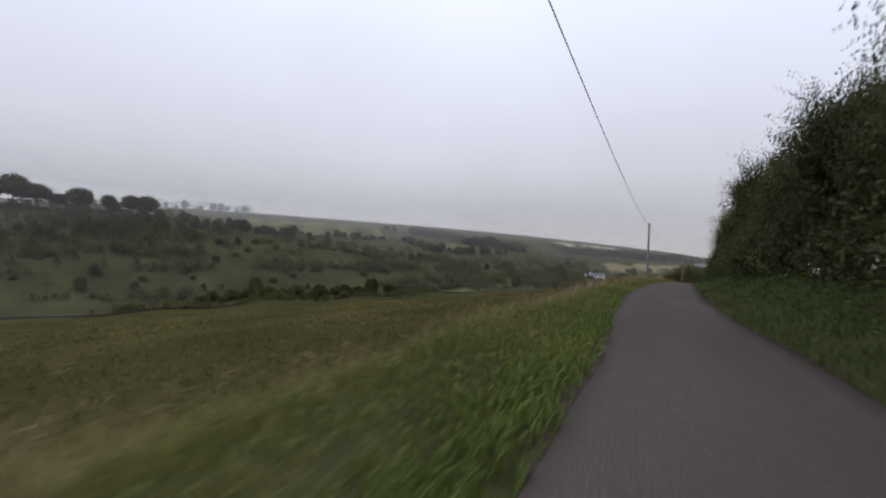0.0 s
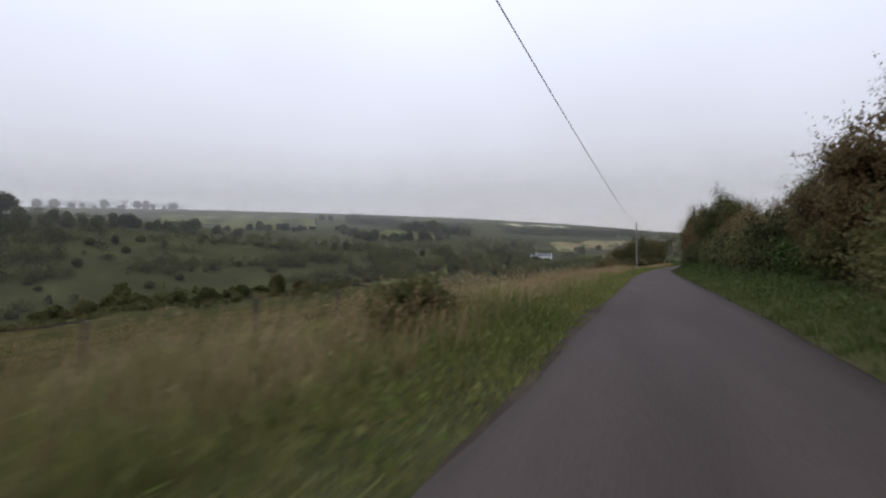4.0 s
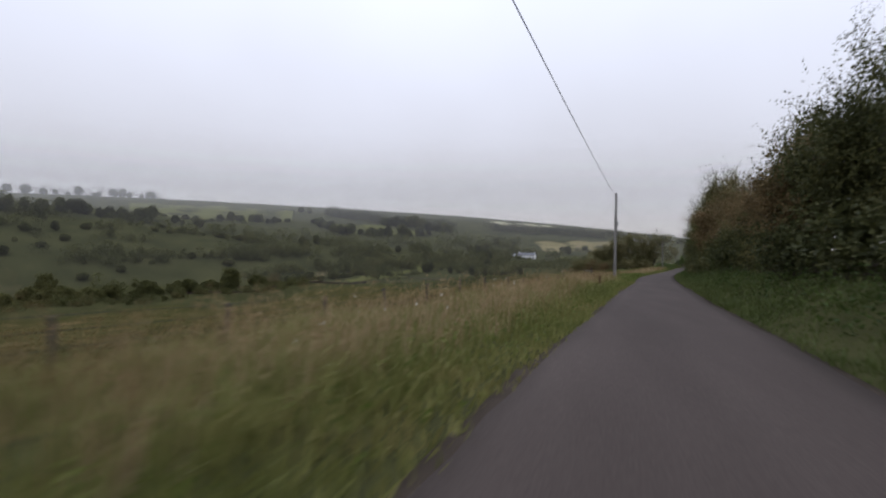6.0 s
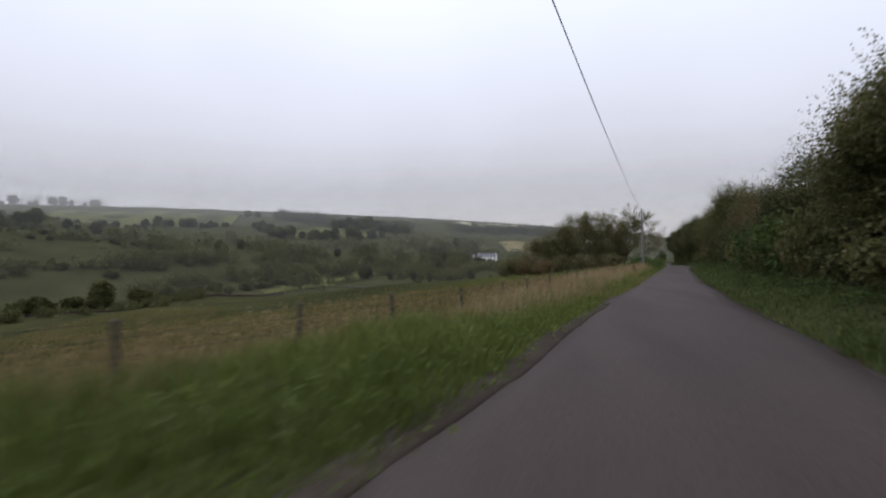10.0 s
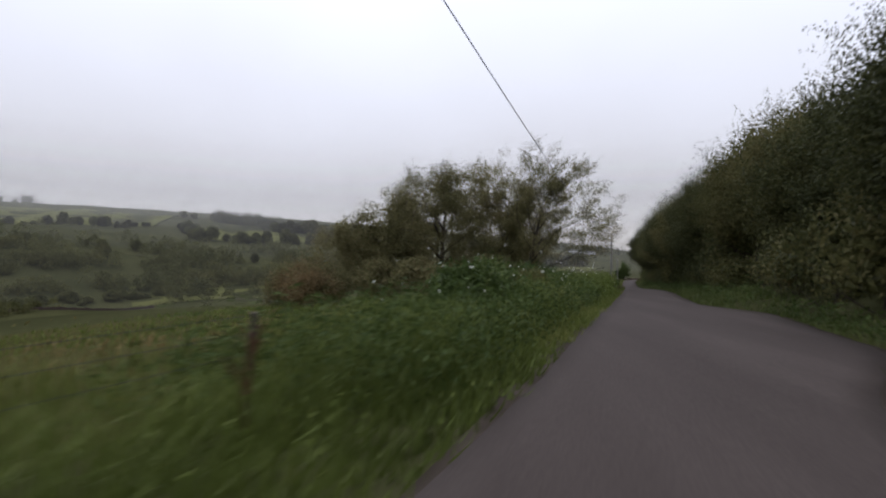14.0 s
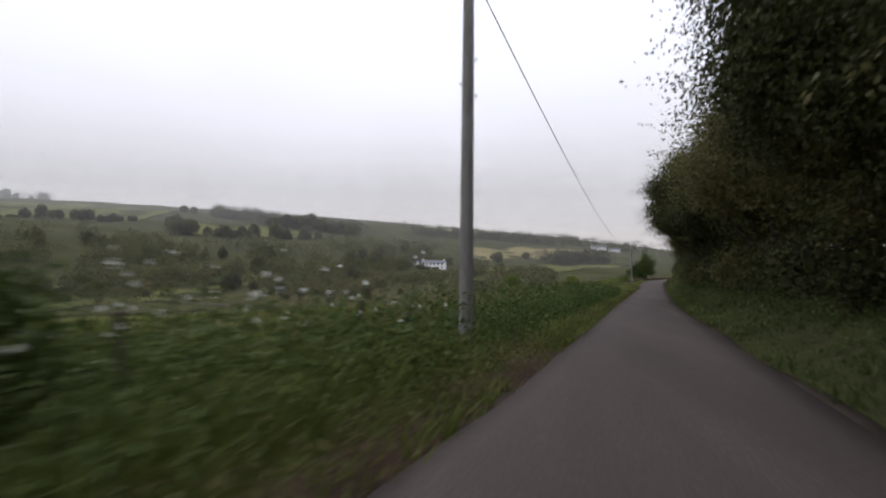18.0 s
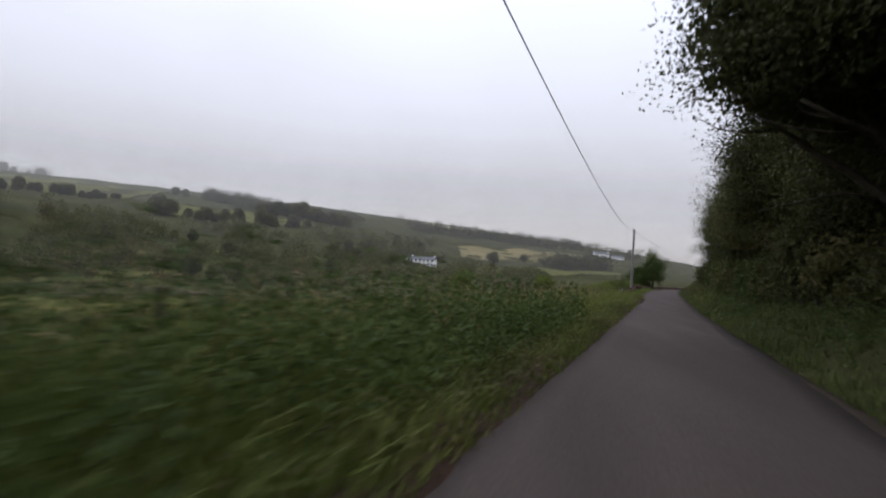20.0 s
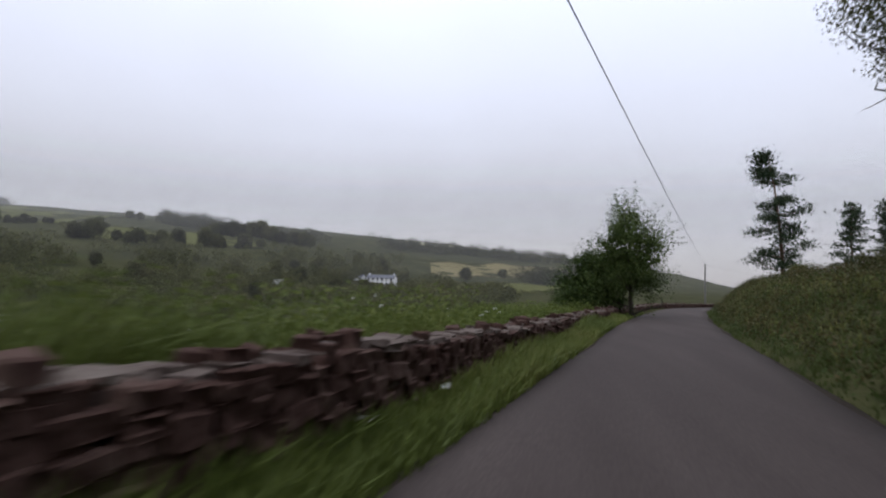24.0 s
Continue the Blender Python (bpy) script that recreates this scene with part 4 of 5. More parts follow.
def plank(a, b, wide, thick, seed):
    """A rough board from a to b, standing on edge."""
    a, b = Vector(a), Vector(b)
    way = b - a
    bm = box(way.length, thick, wide, 0.008, None, 0.006, seed)
    q = way.to_track_quat("X", "Z").to_matrix().to_4x4()
    bmesh.ops.transform(bm, matrix=Matrix.Translation((a + b) / 2) @ q @ Matrix.Translation((0, 0, -wide / 2)), verts=bm.verts)
    return bm


def spot(y, off, up):
    x, _ = beside(y, off)
    return (x, y, ground_at(x, y) + up)


# broken strainer post
root = holder("broken_fence")
x0, y0, z0 = spot(44.6, -5.1, 0)
shared("post", POST_MESH[1], root, Matrix.Translation((x0, y0, z0 - 0.35)) @ Matrix.Diagonal((1.5, 1.5, 1.0, 1)))
part("rail", plank((x0 + 0.1, y0 - 0.15, z0 + 1.12), (x0 - 0.75, y0 - 0.8, z0 + 0.42), 0.12, 0.06, 5), RAIL_WOOD, root, "pale slipped rail leaning on the post")
part("rail", plank((x0, y0 + 0.05, z0 + 1.05), (x0 + 0.35, y0 + 0.55, z0 + 0.84), 0.13, 0.07, 6), POST_WOOD, root, "short dark broken rail stub")
tagged(root, "broken wooden fence post with slipped rails in tall grass", "fence")

# rail fence past the second pole, ending at a tall strainer with two struts
root = holder("rail_fence")
ys = [192.2, 195.5, 198.8]
for k, y0 in enumerate(ys):
    x0, y0, z0 = spot(y0, -7.6, 0)
    big = k == 2
    shared("post", POST_MESH[k % 5], root, Matrix.Translation((x0, y0, z0 - 0.3)) @ Matrix.Diagonal((2.5 if big else 1.6, 2.5 if big else 1.6, 1.32 if big else 1.08, 1)), "stout dark strainer post" if big else "")
for a, b in zip(ys[:-1], ys[1:]):
    for up in (1.22, 0.84):
        part("rail", plank(spot(a - 0.1, -7.5, up), spot(b + 0.1, -7.5, up), 0.1, 0.05, int(a * 7 + up * 10)), RAIL_WOOD, root)
part("rail", plank(spot(198.8, -7.5, 1.2), spot(200.3, -7.5, 1.16), 0.11, 0.05, 8), POST_WOOD, root, "short broken rail end")
part("brace", plank(spot(199.0, -7.5, 1.05), spot(201.3, -7.4, 0.05), 0.1, 0.07, 9), POST_WOOD, root, "sloping strut")
part("brace", plank(spot(198.6, -7.5, 0.9), spot(197.3, -7.2, 0.05), 0.1, 0.07, 10), POST_WOOD, root, "sloping strut")
tagged(root, "weathered two-rail timber fence ending at a braced strainer post", "fence")


# the field entrance
def rail_panel(y0, y1, off, ups, seed, n):
    root = holder("timber_fence")
    for k, yy in enumerate(np.linspace(y0, y1, n)):
        px, py, pz = spot(float(yy), off, 0)
        shared("post", POST_MESH[(k + seed) % 5], root, Matrix.Translation((px, py, pz - 0.45)) @ Matrix.Diagonal((1.25, 1.25, 1.0, 1)))
    for u, up in enumerate(ups):
        part("rail", plank(spot(y0 - 0.2, off + 0.09, up), spot(y1 + 0.15, off + 0.09, up), 0.12, 0.045, seed * 10 + u), POST_WOOD, root)
    return tagged(root, "dark three-rail timber fence beside the field entrance", "fence", "entrance fences")


rail_panel(326.6, 332.6, -3.3, (1.08, 0.70, 0.34), 3, 4)
root = holder("gate_post", Matrix.Translation(spot(332.9, -1.98, -0.5)))
part("shaft", box(0.21, 0.21, 2.02, 0.03, None, 0.012, 4), POST_WOOD, root)
tagged(root, "stout weathered timber gate post", "gate post", "gate posts")
root = holder("gate_post", Matrix.Translation(spot(338.3, -2.25, -0.5)))
part("shaft", box(0.2, 0.2, 1.72, 0.03, None, 0.012, 5), POST_WOOD, root)
tagged(root, "stout dark timber gate post", "gate post", "gate posts")
gate = holder("field_gate")
ga, gb = (333.1, -2.06), (338.1, -2.3)
for up, w in ((1.10, 0.11), (0.80, 0.09), (0.52, 0.09), (0.24, 0.1)):
    part("bar", plank(spot(*ga, up), spot(*gb, up), w, 0.04, int(up * 50)), POST_WOOD, gate)
for f in (0.01, 0.27, 0.73, 0.99):
    px, py, pz = spot(ga[0] + (gb[0] - ga[0]) * f, ga[1] + (gb[1] - ga[1]) * f, 0.14)
    part("stile", box(0.05, 0.1, 1.06, 0.01, Matrix.Translation((px + 0.05, py, pz))), POST_WOOD, gate)
part("brace", plank(spot(334.5, -2.08, 0.26), spot(337.8, -2.24, 1.08), 0.08, 0.03, 77), POST_WOOD, gate)
part("brace", plank(spot(334.4, -2.08, 0.3), spot(333.3, -2.03, 1.06), 0.08, 0.03, 78), POST_WOOD, gate)
part("latch", box(0.03, 0.16, 0.04, 0.006, Matrix.Translation(spot(333.05, -1.86, 0.95))), IRON, gate, "small iron latch")
tagged(gate, "closed dark braced timber field gate", "gate")
root = holder("timber_fence")
for yy, off in ((339.2, -2.15), (340.5, -2.1)):
    px, py, pz = spot(yy, off, -0.45)
    shared("post", POST_MESH[2], root, Matrix.Translation((px, py, pz)) @ Matrix.Diagonal((1.3, 1.3, 1.02, 1)))
for up in (1.02, 0.72, 0.42):
    part("rail", plank(spot(338.4, -2.2, up - 0.06), spot(340.6, -2.05, up + 0.04), 0.14, 0.045, int(up * 90)), POST_WOOD, root)
tagged(root, "short stub of dark rail fence beyond the gate post", "fence", "entrance fences")

# leaning post at the wall's end
root = holder("leaning_post")
x0, y0, z0 = spot(450.6, -3.3, 0)
part("shaft", plank((x0, y0, z0 - 0.2), (x0 + 0.1, y0 + 0.1, z0 + 0.85), 0.14, 0.13, 31), POST_WOOD, root)
part("rail", plank((x0 + 0.05, y0 + 0.02, z0 + 0.72), (x0 - 0.5, y0 - 0.45, z0 + 0.3), 0.11, 0.08, 32), POLE_WOOD, root, "pale bare slipped rail")
tagged(root, "dark post with a pale slipped rail beside the wall", "fence post")


# ---- grasses and flowers ----
rnd_v = np.random.RandomState(11)


def verge_tall(y):
    return np.interp(y, [0, 60, 100, 200, 222, 270, 298, 305, 326, 331.5, 333, 338.5, 345, 352, 370, 380, 410, 416, 447, 452], [0.85, 1.0, 1.05, 1.05, 0.9, 1.0, 1.2, 1.45, 1.7, 1.7, 0.6, 0.6, 1.0, 1.3, 1.3, 1.35, 1.35, 1.2, 1.15, 0.8])


def sward(name, n, y0, y1, o0, o1, tall, material, label, width=0.012, lean=0.4, category="grass", tuft=0.16, taper=None, sweep=(0.1, 0.25), simple=False, up=0.0):
    xy, o = scatter(n, y0, y1, o0, o1, rnd_v, tuft=tuft)
    keep = ~((o > -1.75) & (o < -1) & (xy[:, 1] > 332.8) & (xy[:, 1] < 338.2))
    keep &= (o < 0) | (o > flare(xy[:, 1]) + 0.12)
    keep &= ~((o > -3.4) & (o < -2.65) & (xy[:, 1] > 452))
    keep &= (o > 0) | (o < left_edge(xy[:, 1]) + 0.0)
    xy, o = xy[keep], o[keep]
    h = tall * (0.78 + 0.34 * np.sin(xy[:, 1] * 0.33) * np.sin(xy[:, 0] * 0.9 + xy[:, 1] * 0.11))
    if o0 < 0 and o0 > -20 and y1 < 520:
        h = h * verge_tall(xy[:, 1]) * np.where((xy[:, 1] > 450) & (o > -2.4), 0.75, 1.0)
    if taper:
        h = h * taper(o)
    V, F = blades(xy, land(xy[:, 0], xy[:, 1]) + up, h, rnd_v, width, lean, sweep, simple)
    return tagged(thing(name, V, F, material), label, category, kind="stuff")


low_edge = lambda o: 0.22 + 0.78 * smooth(1.5, 2.7, np.abs(o))
for y0, y1, n, mat, tint in ((-4, 178, 0.4, OLIVE_GRASS, "olive"), (178, 235, 0.13, LUSH, "lush green"), (235, 285, 0.11, OLIVE_GRASS, "olive"), (285, 414, 0.28, LUSH, "lush green"), (414, 452, 0.09, OLIVE_GRASS, "olive"), (452, 486, 0.08, LUSH, "lush green")):
    sward("verge_grass", int(130000 * n), y0, y1, -3.9, -1.40, 0.66, mat, "long %s verge grass beside the lane" % tint, 0.0105, 0.55, taper=low_edge, sweep=(0.05, 0.12))
    sward("short_grass", int(190000 * n), y0, y1 + (14 if y1 > 400 else 0), -3.6, -1.40, 0.26, mat, "short dense %s grass at the lane's edge" % tint, 0.026, 0.55, simple=True)
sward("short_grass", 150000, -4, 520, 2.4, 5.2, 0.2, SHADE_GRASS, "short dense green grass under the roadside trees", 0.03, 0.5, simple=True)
for y0, y1, n, mat, tint in ((-4, 180, 56000, GRASS, "summer"), (180, 226, 14000, LUSH, "green"), (226, 290, 20000, GRASS, "summer"), (290, 484, 60000, LUSH, "green")):
    sward("tall_grass", n, y0, y1, -9.0, -3.0, 0.8, mat, "tall uncut %s grass between lane and fence" % tint, 0.0115, 0.5, tuft=0.2, sweep=(0.06, 0.14))
sward("pasture_grass", 42000, -4, 320, -60, -8.5, 0.42, FIELD_GRASS, "rough tawny grazing grass on the sloping field", 0.05, 0.6, tuft=4.0)
sward("pasture_grass", 26000, -4, 330, -190, -60, 0.6, FIELD_GRASS, "rough tawny grazing grass far down the field", 0.16, 0.6, tuft=9.0, simple=True)
sward("meadow_grass", 22000, 310, 500, -45, -8.0, 0.45, LUSH, "rough green grazing grass on the sloping field", 0.045, 0.45, tuft=2.5)
sward("seeding_verge", 10000, 60, 182, -7, -2.9, 1.0, SEED, "tawny seeding grass over the verge", 0.007, 0.3)
sward("seeding_verge", 9000, 228, 284, -7, -2.6, 1.0, SEED, "tawny seeding grass over the verge", 0.007, 0.3)
sward("verge_grass", 9000, -4, 34, -1.6, -0.78, 0.4, LUSH, "grass creeping over the lane's edge", 0.018, 0.5)
sward("wall_grass", 24000, 454, 484, -2.64, -1.85, 0.7, LUSH, "tall green grass against the wall's face", 0.013, 0.4)
sward("wall_grass", 17000, 450, 500, -2.65, -1.7, 0.5, LUSH, "long green grass at the wall's foot", 0.018, 0.55)
sward("shaded_grass", 45000, -4, 520, 2.35, 5.4, 0.42, SHADE_GRASS, "green grass under the roadside trees with shade in its colour", 0.015, 0.5)
sward("tall_grass", 7000, 462.6, 470, -6.2, -3.5, 2.0, LUSH, "rank tall grass behind the stone wall", 0.014, 0.4)
sward("tall_grass", 12000, 463, 500, -9.5, -3.5, 1.1, LUSH, "tall grass behind the stone wall", 0.014, 0.4)
sward("seeding_verge", 9000, -4, 62, -7.5, -2.7, 0.85, SEED, "tawny seeding grass over the verge", 0.007, 0.35)


def seed_heads(n, y0, y1, o0, o1, tall):
    """Thin stems with feathery heads."""
    xy, o = scatter(n, y0, y1, o0, o1, rnd_v, 7, 0.3)
    z = land(xy[:, 0], xy[:, 1])
    h = tall * verge_tall(xy[:, 1]) * rnd_v.uniform(0.8, 1.2, len(xy))
    V, F = blades(xy, z, h, rnd_v, 0.004, 0.3)
    tip = V.reshape(-1, 5, 3)[:, 4]
    P = np.repeat(tip, 3, 0) - np.array([0, 0, 1.0]) * np.tile([0.02, 0.07, 0.12], len(tip))[:, None]
    V2, F2 = leaf_cloud(P, 0.085, rnd_v, -1.4, 0.22, (0.1, 0.3, 0))
    F2 = np.concatenate([F2[:, [0, 1, 2]], F2[:, [0, 2, 3]]])
    return np.concatenate([V, V2]), np.concatenate([F, F2 + len(V)])


for n, y0, y1, o1 in ((9500, 60, 184, -2.8), (2600, 184, 228, -6.0), (5500, 228, 292, -2.8)):
    V, F = seed_heads(n, y0, y1, -9, o1, 1.0)
    tagged(thing("seeding_grass", V, F, SEED), "dry brown seeding grass over the green verge", "grass", kind="stuff")
V, F = seed_heads(5000, -4, 60, -9, -3.2, 0.95)
tagged(thing("seeding_grass", V, F, SEED), "dry straw-coloured seeding grass in the field edge", "grass", kind="stuff")
V, F = seed_heads(3500, 370, 448, -9, -3.4, 0.95)
tagged(thing("seeding_grass", V, F, SEED), "pale seeding grass above the valley", "grass", kind="stuff")


def umbels(n, y0, y1, o0, o1, tall, size=0.11):
    """White flat flower heads on thin stems."""
    xy, o = scatter(n * 3, y0, y1, o0, o1, rnd_v, 3, 0.35)
    z = land(xy[:, 0], xy[:, 1])
    V, F = blades(xy, z, tall * rnd_v.uniform(0.8, 1.2, len(xy)), rnd_v, 0.007, 0.2)
    tip = V.reshape(-1, 5, 3)[:, 4]
    k = 16
    a, r = rnd_v.uniform(0, 6.28, (len(tip), k)), np.sqrt(rnd_v.uniform(0, 1, (len(tip), k))) * size * rnd_v.uniform(0.5, 1.2, (len(tip), 1))
    P = tip[:, None] + np.stack([np.cos(a) * r, np.sin(a) * r, 0.02 + rnd_v.normal(size=a.shape) * 0.012 - r * r * 1.2], -1)
    return (V, F), leaf_cloud(P.reshape(-1, 3), 0.026, rnd_v, 0, 0.9)


for n, y0, y1, o0, o1, tall, size, label in ((24, 31, 41, -6.2, -3.8, 0.85, 0.028, "white flat-topped wild flowers in the verge"),
                                             (12, 46, 60, -7, -4, 0.8, 0.02, "scattered white wild flowers in the grass"),
                                             (10, 128, 172, -8, -3.6, 0.85, 0.02, "small pale wild flowers in the seeding grass"),
                                             (46, 300, 330, -6, -3, 1.75, 0.022, "tall cow parsley over the brambles"),
                                             (10, 337.5, 341, -3.3, -2.6, 0.75, 0.09, "white cow parsley beside the gate"),
                                             (50, 352, 372, -5.5, -3, 1.5, 0.026, "pale flowering willowherb on the verge"),
                                             (1, 466.2, 467.2, -2.45, -2.3, 0.62, 0.085, "low white flowers at the wall's foot"),
                                             (8, 466, 480, -7, -3.8, 1.5, 0.05, "white flowers among nettles behind the wall")):
    (V, F), (V2, F2) = umbels(n, y0, y1, o0, o1, tall, size)
    tagged(thing("flower_stems", V, F, LUSH), "thin green stems under " + label, "wild flowers", kind="stuff")
    tagged(thing("flower_heads", V2, F2, PETAL), label, "wild flowers", kind="stuff")


def dock_plant(seed):
    rnd = np.random.RandomState(seed)
    root = holder("dock")
    part("stem", (*tube(branch_line((0, 0, -0.05), (0.05, 0.05, 1), 1.05, rnd, 5, 0.05), np.linspace(0.012, 0.005, 5), 5),), DOCK, root)
    line = branch_line((0.03, 0.02, 0.5), (0.05, 0.05, 1), 0.6, rnd, 16, 0.12)
    part("seed_spike", (*tube(line, rnd.uniform(0.012, 0.034, 16), 7),), DOCK, root, "rust-red clustered seeds")
    for k in range(3):
        line = branch_line((0.03, 0.02, 0.55 + 0.1 * k), (math.cos(k * 2.1), math.sin(k * 2.1), 1.6), 0.34, rnd, 10, 0.14)
        part("seed_spike", (*tube(line, rnd.uniform(0.008, 0.022, 10), 6),), DOCK, root)
    P = rnd.normal(size=(16, 3)) * np.array([0.08, 0.08, 0.06]) + np.array([0, 0, 0.15])
    part("foliage", leaf_cloud(P, 0.3, rnd, 0.2, 0.35), LUSH, root, "broad green basal leaves")
    return tagged(root, "rust-red seeding dock plant in the grass", "dock plant", "dock plants")


DOCKS = Stock(dock_plant(1), dock_plant(2))
for y0, off, s in ((45.8, -4.0, 1.0), (46.6, -3.7, 1.1), (47.6, -4.2, 0.9), (48.8, -3.6, 1.1), (50.6, -3.9, 0.9), (29, -3.4, 0.9), (31, -3.2, 1.0), (158.6, -2.5, 0.8), (160.4, -2.7, 0.8), (164, -3.4, 0.9), (265.5, -3.0, 1.1), (268.4, -3.3, 0.9), (296, -3.2, 1.0), (434, -3.6, 0.7), (447, -3.8, 0.8)):
    x0, _ = beside(y0, off)
    DOCKS.set_out(rnd_t.choice([0, 1]), put(None, x0, y0, rnd_t.uniform(0, 6.28), s))

# nettles and bracken: leafy growth too dense to count
def herbage(name, n, y0, y1, o0, o1, tall, leaf, material, label):
    y, o = rnd_v.uniform(y0, y1, n), rnd_v.uniform(o0, o1, n)
    m = 9
    o = np.where(o > 0, np.maximum(o, flare(y) + 0.5), o)
    x = lane_x(y) + o
    h = tall * rnd_v.uniform(0.5, 1.15, n)
    P = np.stack([np.repeat(x, m) + rnd_v.normal(size=n * m) * 0.1, np.repeat(y, m) + rnd_v.normal(size=n * m) * 0.1, np.repeat(land(x, y), m) + np.repeat(h, m) * (rnd_v.uniform(0.0, 1.0, n * m) ** 1.3 * 0.92 + 0.06)], 1)
    V, F = leaf_cloud(P, leaf, rnd_v, 0.35, 0.42)
    return tagged(thing(name, V, F, material), label, "undergrowth", kind="stuff")


herbage("nettles", 6800, 297, 331, -6.2, -1.9, 1.25, 0.09, LEAF_FRESH, "rank green nettles and docks crowding the verge")
herbage("nettles", 4400, 348, 374, -6.0, -2.0, 1.2, 0.09, LEAF_FRESH, "rank green nettles and willowherb on the verge")
herbage("nettles", 9500, 374, 414, -5.6, -1.9, 1.45, 0.085, LEAF_FRESH, "green nettles among tall grass")
herbage("nettles", 1000, 412, 452, -5.0, -2.0, 0.85, 0.085, LEAF_BRIGHT, "green nettles among tall grass")
herbage("nettles", 600, 452, 462, -7, -3.6, 0.6, 0.1, LEAF_FRESH, "low nettles at the wall's broken end")
herbage("nettles", 4200, 462, 473, -6.6, -3.5, 1.5, 0.09, LEAF_BRIGHT, "rank green nettles behind the stone wall")
herbage("nettles", 4600, 463, 496, -10.0, -3.5, 0.95, 0.1, LEAF_BRIGHT, "rank green nettles behind the stone wall")
herbage("nettles", 4200, 318, 332.6, -4.6, -1.75, 1.5, 0.085, LEAF_BRIGHT, "bright green weeds mounded before the gate")
herbage("verge_herbs", 3600, 0, 298, -4.4, -1.7, 0.45, 0.08, LEAF_BRIGHT, "low leafy herbs in the verge grass")
herbage("tussocks", 5200, 0, 200, -32, -9.5, 0.34, 0.13, BRACKEN, "brown-green rushy tussocks in the rough field")
herbage("bracken", 9000, 452, 545, 2.9, 12, 0.75, 0.1, BRACKEN, "brown-green bracken and heather on the bank")
herbage("bank_herbs", 3600, 446, 545, 2.7, 8, 0.6, 0.09, LEAF_FRESH, "green leafy weeds at the foot of the bank")
herbage("ivy_undergrowth", 3600, 2, 446, 3.3, 5.2, 0.7, 0.12, LEAF_FRESH, "green ivy and ferns under the roadside trees")

# the field entrance is bare earth
earth = strip("ground_earth_1", 332.5, 338.5, 0.5, lambda y: EDGE_L - 0.05 - 0.42 * smooth(332.8, 334, y) * (1 - smooth(336.5, 338.2, y)), EDGE_L + 0.12, -0.012, CLAY, 5, 9, 0.12)
tagged(earth, "bare red-brown earth worn at the field entrance", "earth track", kind="structure")
earth = strip("ground_earth_2", 308, 314, 0.5, lambda y: EDGE_L - 0.1 - 0.7 * smooth(308, 310, y) * (1 - smooth(312, 314, y)), EDGE_L + 0.1, -0.012, GRIT, 5, 10, 0.12)
tagged(earth, "pale gravel patch at the lane's edge", "gravel", kind="structure")


def earth_bank(y0, y1):
    """A low crumbling bank of dark earth along the lane's edge."""
    rnd = np.random.RandomState(12)
    ys = np.arange(y0, y1, 0.18)
    prof = np.array([(0.06, -0.1), (0.0, 0.0), (-0.06, 0.05), (-0.14, 0.11), (-0.24, 0.16), (-0.4, 0.18), (-0.65, 0.1), (-1.0, -0.12)])
    h = smooth(y0, y0 + 6, ys) * (1 - smooth(y1 - 8, y1, ys)) * (0.8 + 0.35 * smooth(414, 424, ys)) * (0.75 + 0.35 * np.sin(ys * 2.1) * np.sin(ys * 0.83))
    wob = np.convolve(rnd.uniform(-1, 1, len(ys) + 6), np.ones(7) / 7, "valid")
    off = left_edge(ys)[:, None] + 0.02 + prof[None, :, 0] + wob[:, None] * 0.16 + rnd.normal(size=(len(ys), 8)) * 0.02
    z = lane_z(ys)[:, None] + prof[None, :, 1] * h[:, None] - 0.015 + rnd.normal(size=(len(ys), 8)) * 0.018 * (prof[None, :, 1] > 0.05)
    V = np.stack([lane_x(ys)[:, None] + off, ys[:, None] * np.ones_like(off), z], -1).reshape(-1, 3)
    i, j = np.meshgrid(np.arange(len(ys) - 1), np.arange(7), indexing="ij")
    F = np.stack([i * 8 + j, i * 8 + j + 1, (i + 1) * 8 + j + 1, (i + 1) * 8 + j], -1).reshape(-1, 4)
    return tagged(thing("ground_earth_3", V, F, EARTH, True), "bare dark earth bank at the lane's edge", "earth bank", kind="structure")


earth_bank(346, 449)
herbage("bank_weeds", 8000, 346, 450, -2.2, -1.45, 0.42, 0.065, LEAF_OLIVE, "dark weeds straggling over the earth bank")
sward("bank_grass", 16000, 374, 449, -1.72, -1.42, 0.24, LUSH, "tufts of grass on the earth bank's face", 0.02, 0.6, simple=True, up=0.06, tuft=0.07)
gravel = strip("ground_gravel_1", 186, 232, 0.6, lambda y: left_edge(y) - 0.06 - 0.22 * smooth(186, 196, y) * (1 - smooth(222, 232, y)), lambda y: left_edge(y) + 0.12, 0.008, FRINGE, 5, 14, 0.08)
tagged(gravel, "brown gravelly dirt spread along the lane's edge", "gravel", kind="structure")
sward("bank_grass", 14000, 374, 449, -2.6, -1.62, 0.4, LUSH, "long grass hanging over the earth bank", 0.012, 0.6, sweep=(0.2, 0.05), up=0.14)
sward("bank_grass", 14000, 374, 449, -2.5, -1.6, 0.2, LUSH, "short grass matting the earth bank", 0.025, 0.6, simple=True, up=0.14)
sward("bank_grass", 30000, 440, 548, 3.2, 15, 0.5, GRASS, "tawny grass over the roadside bank", 0.02, 0.5)

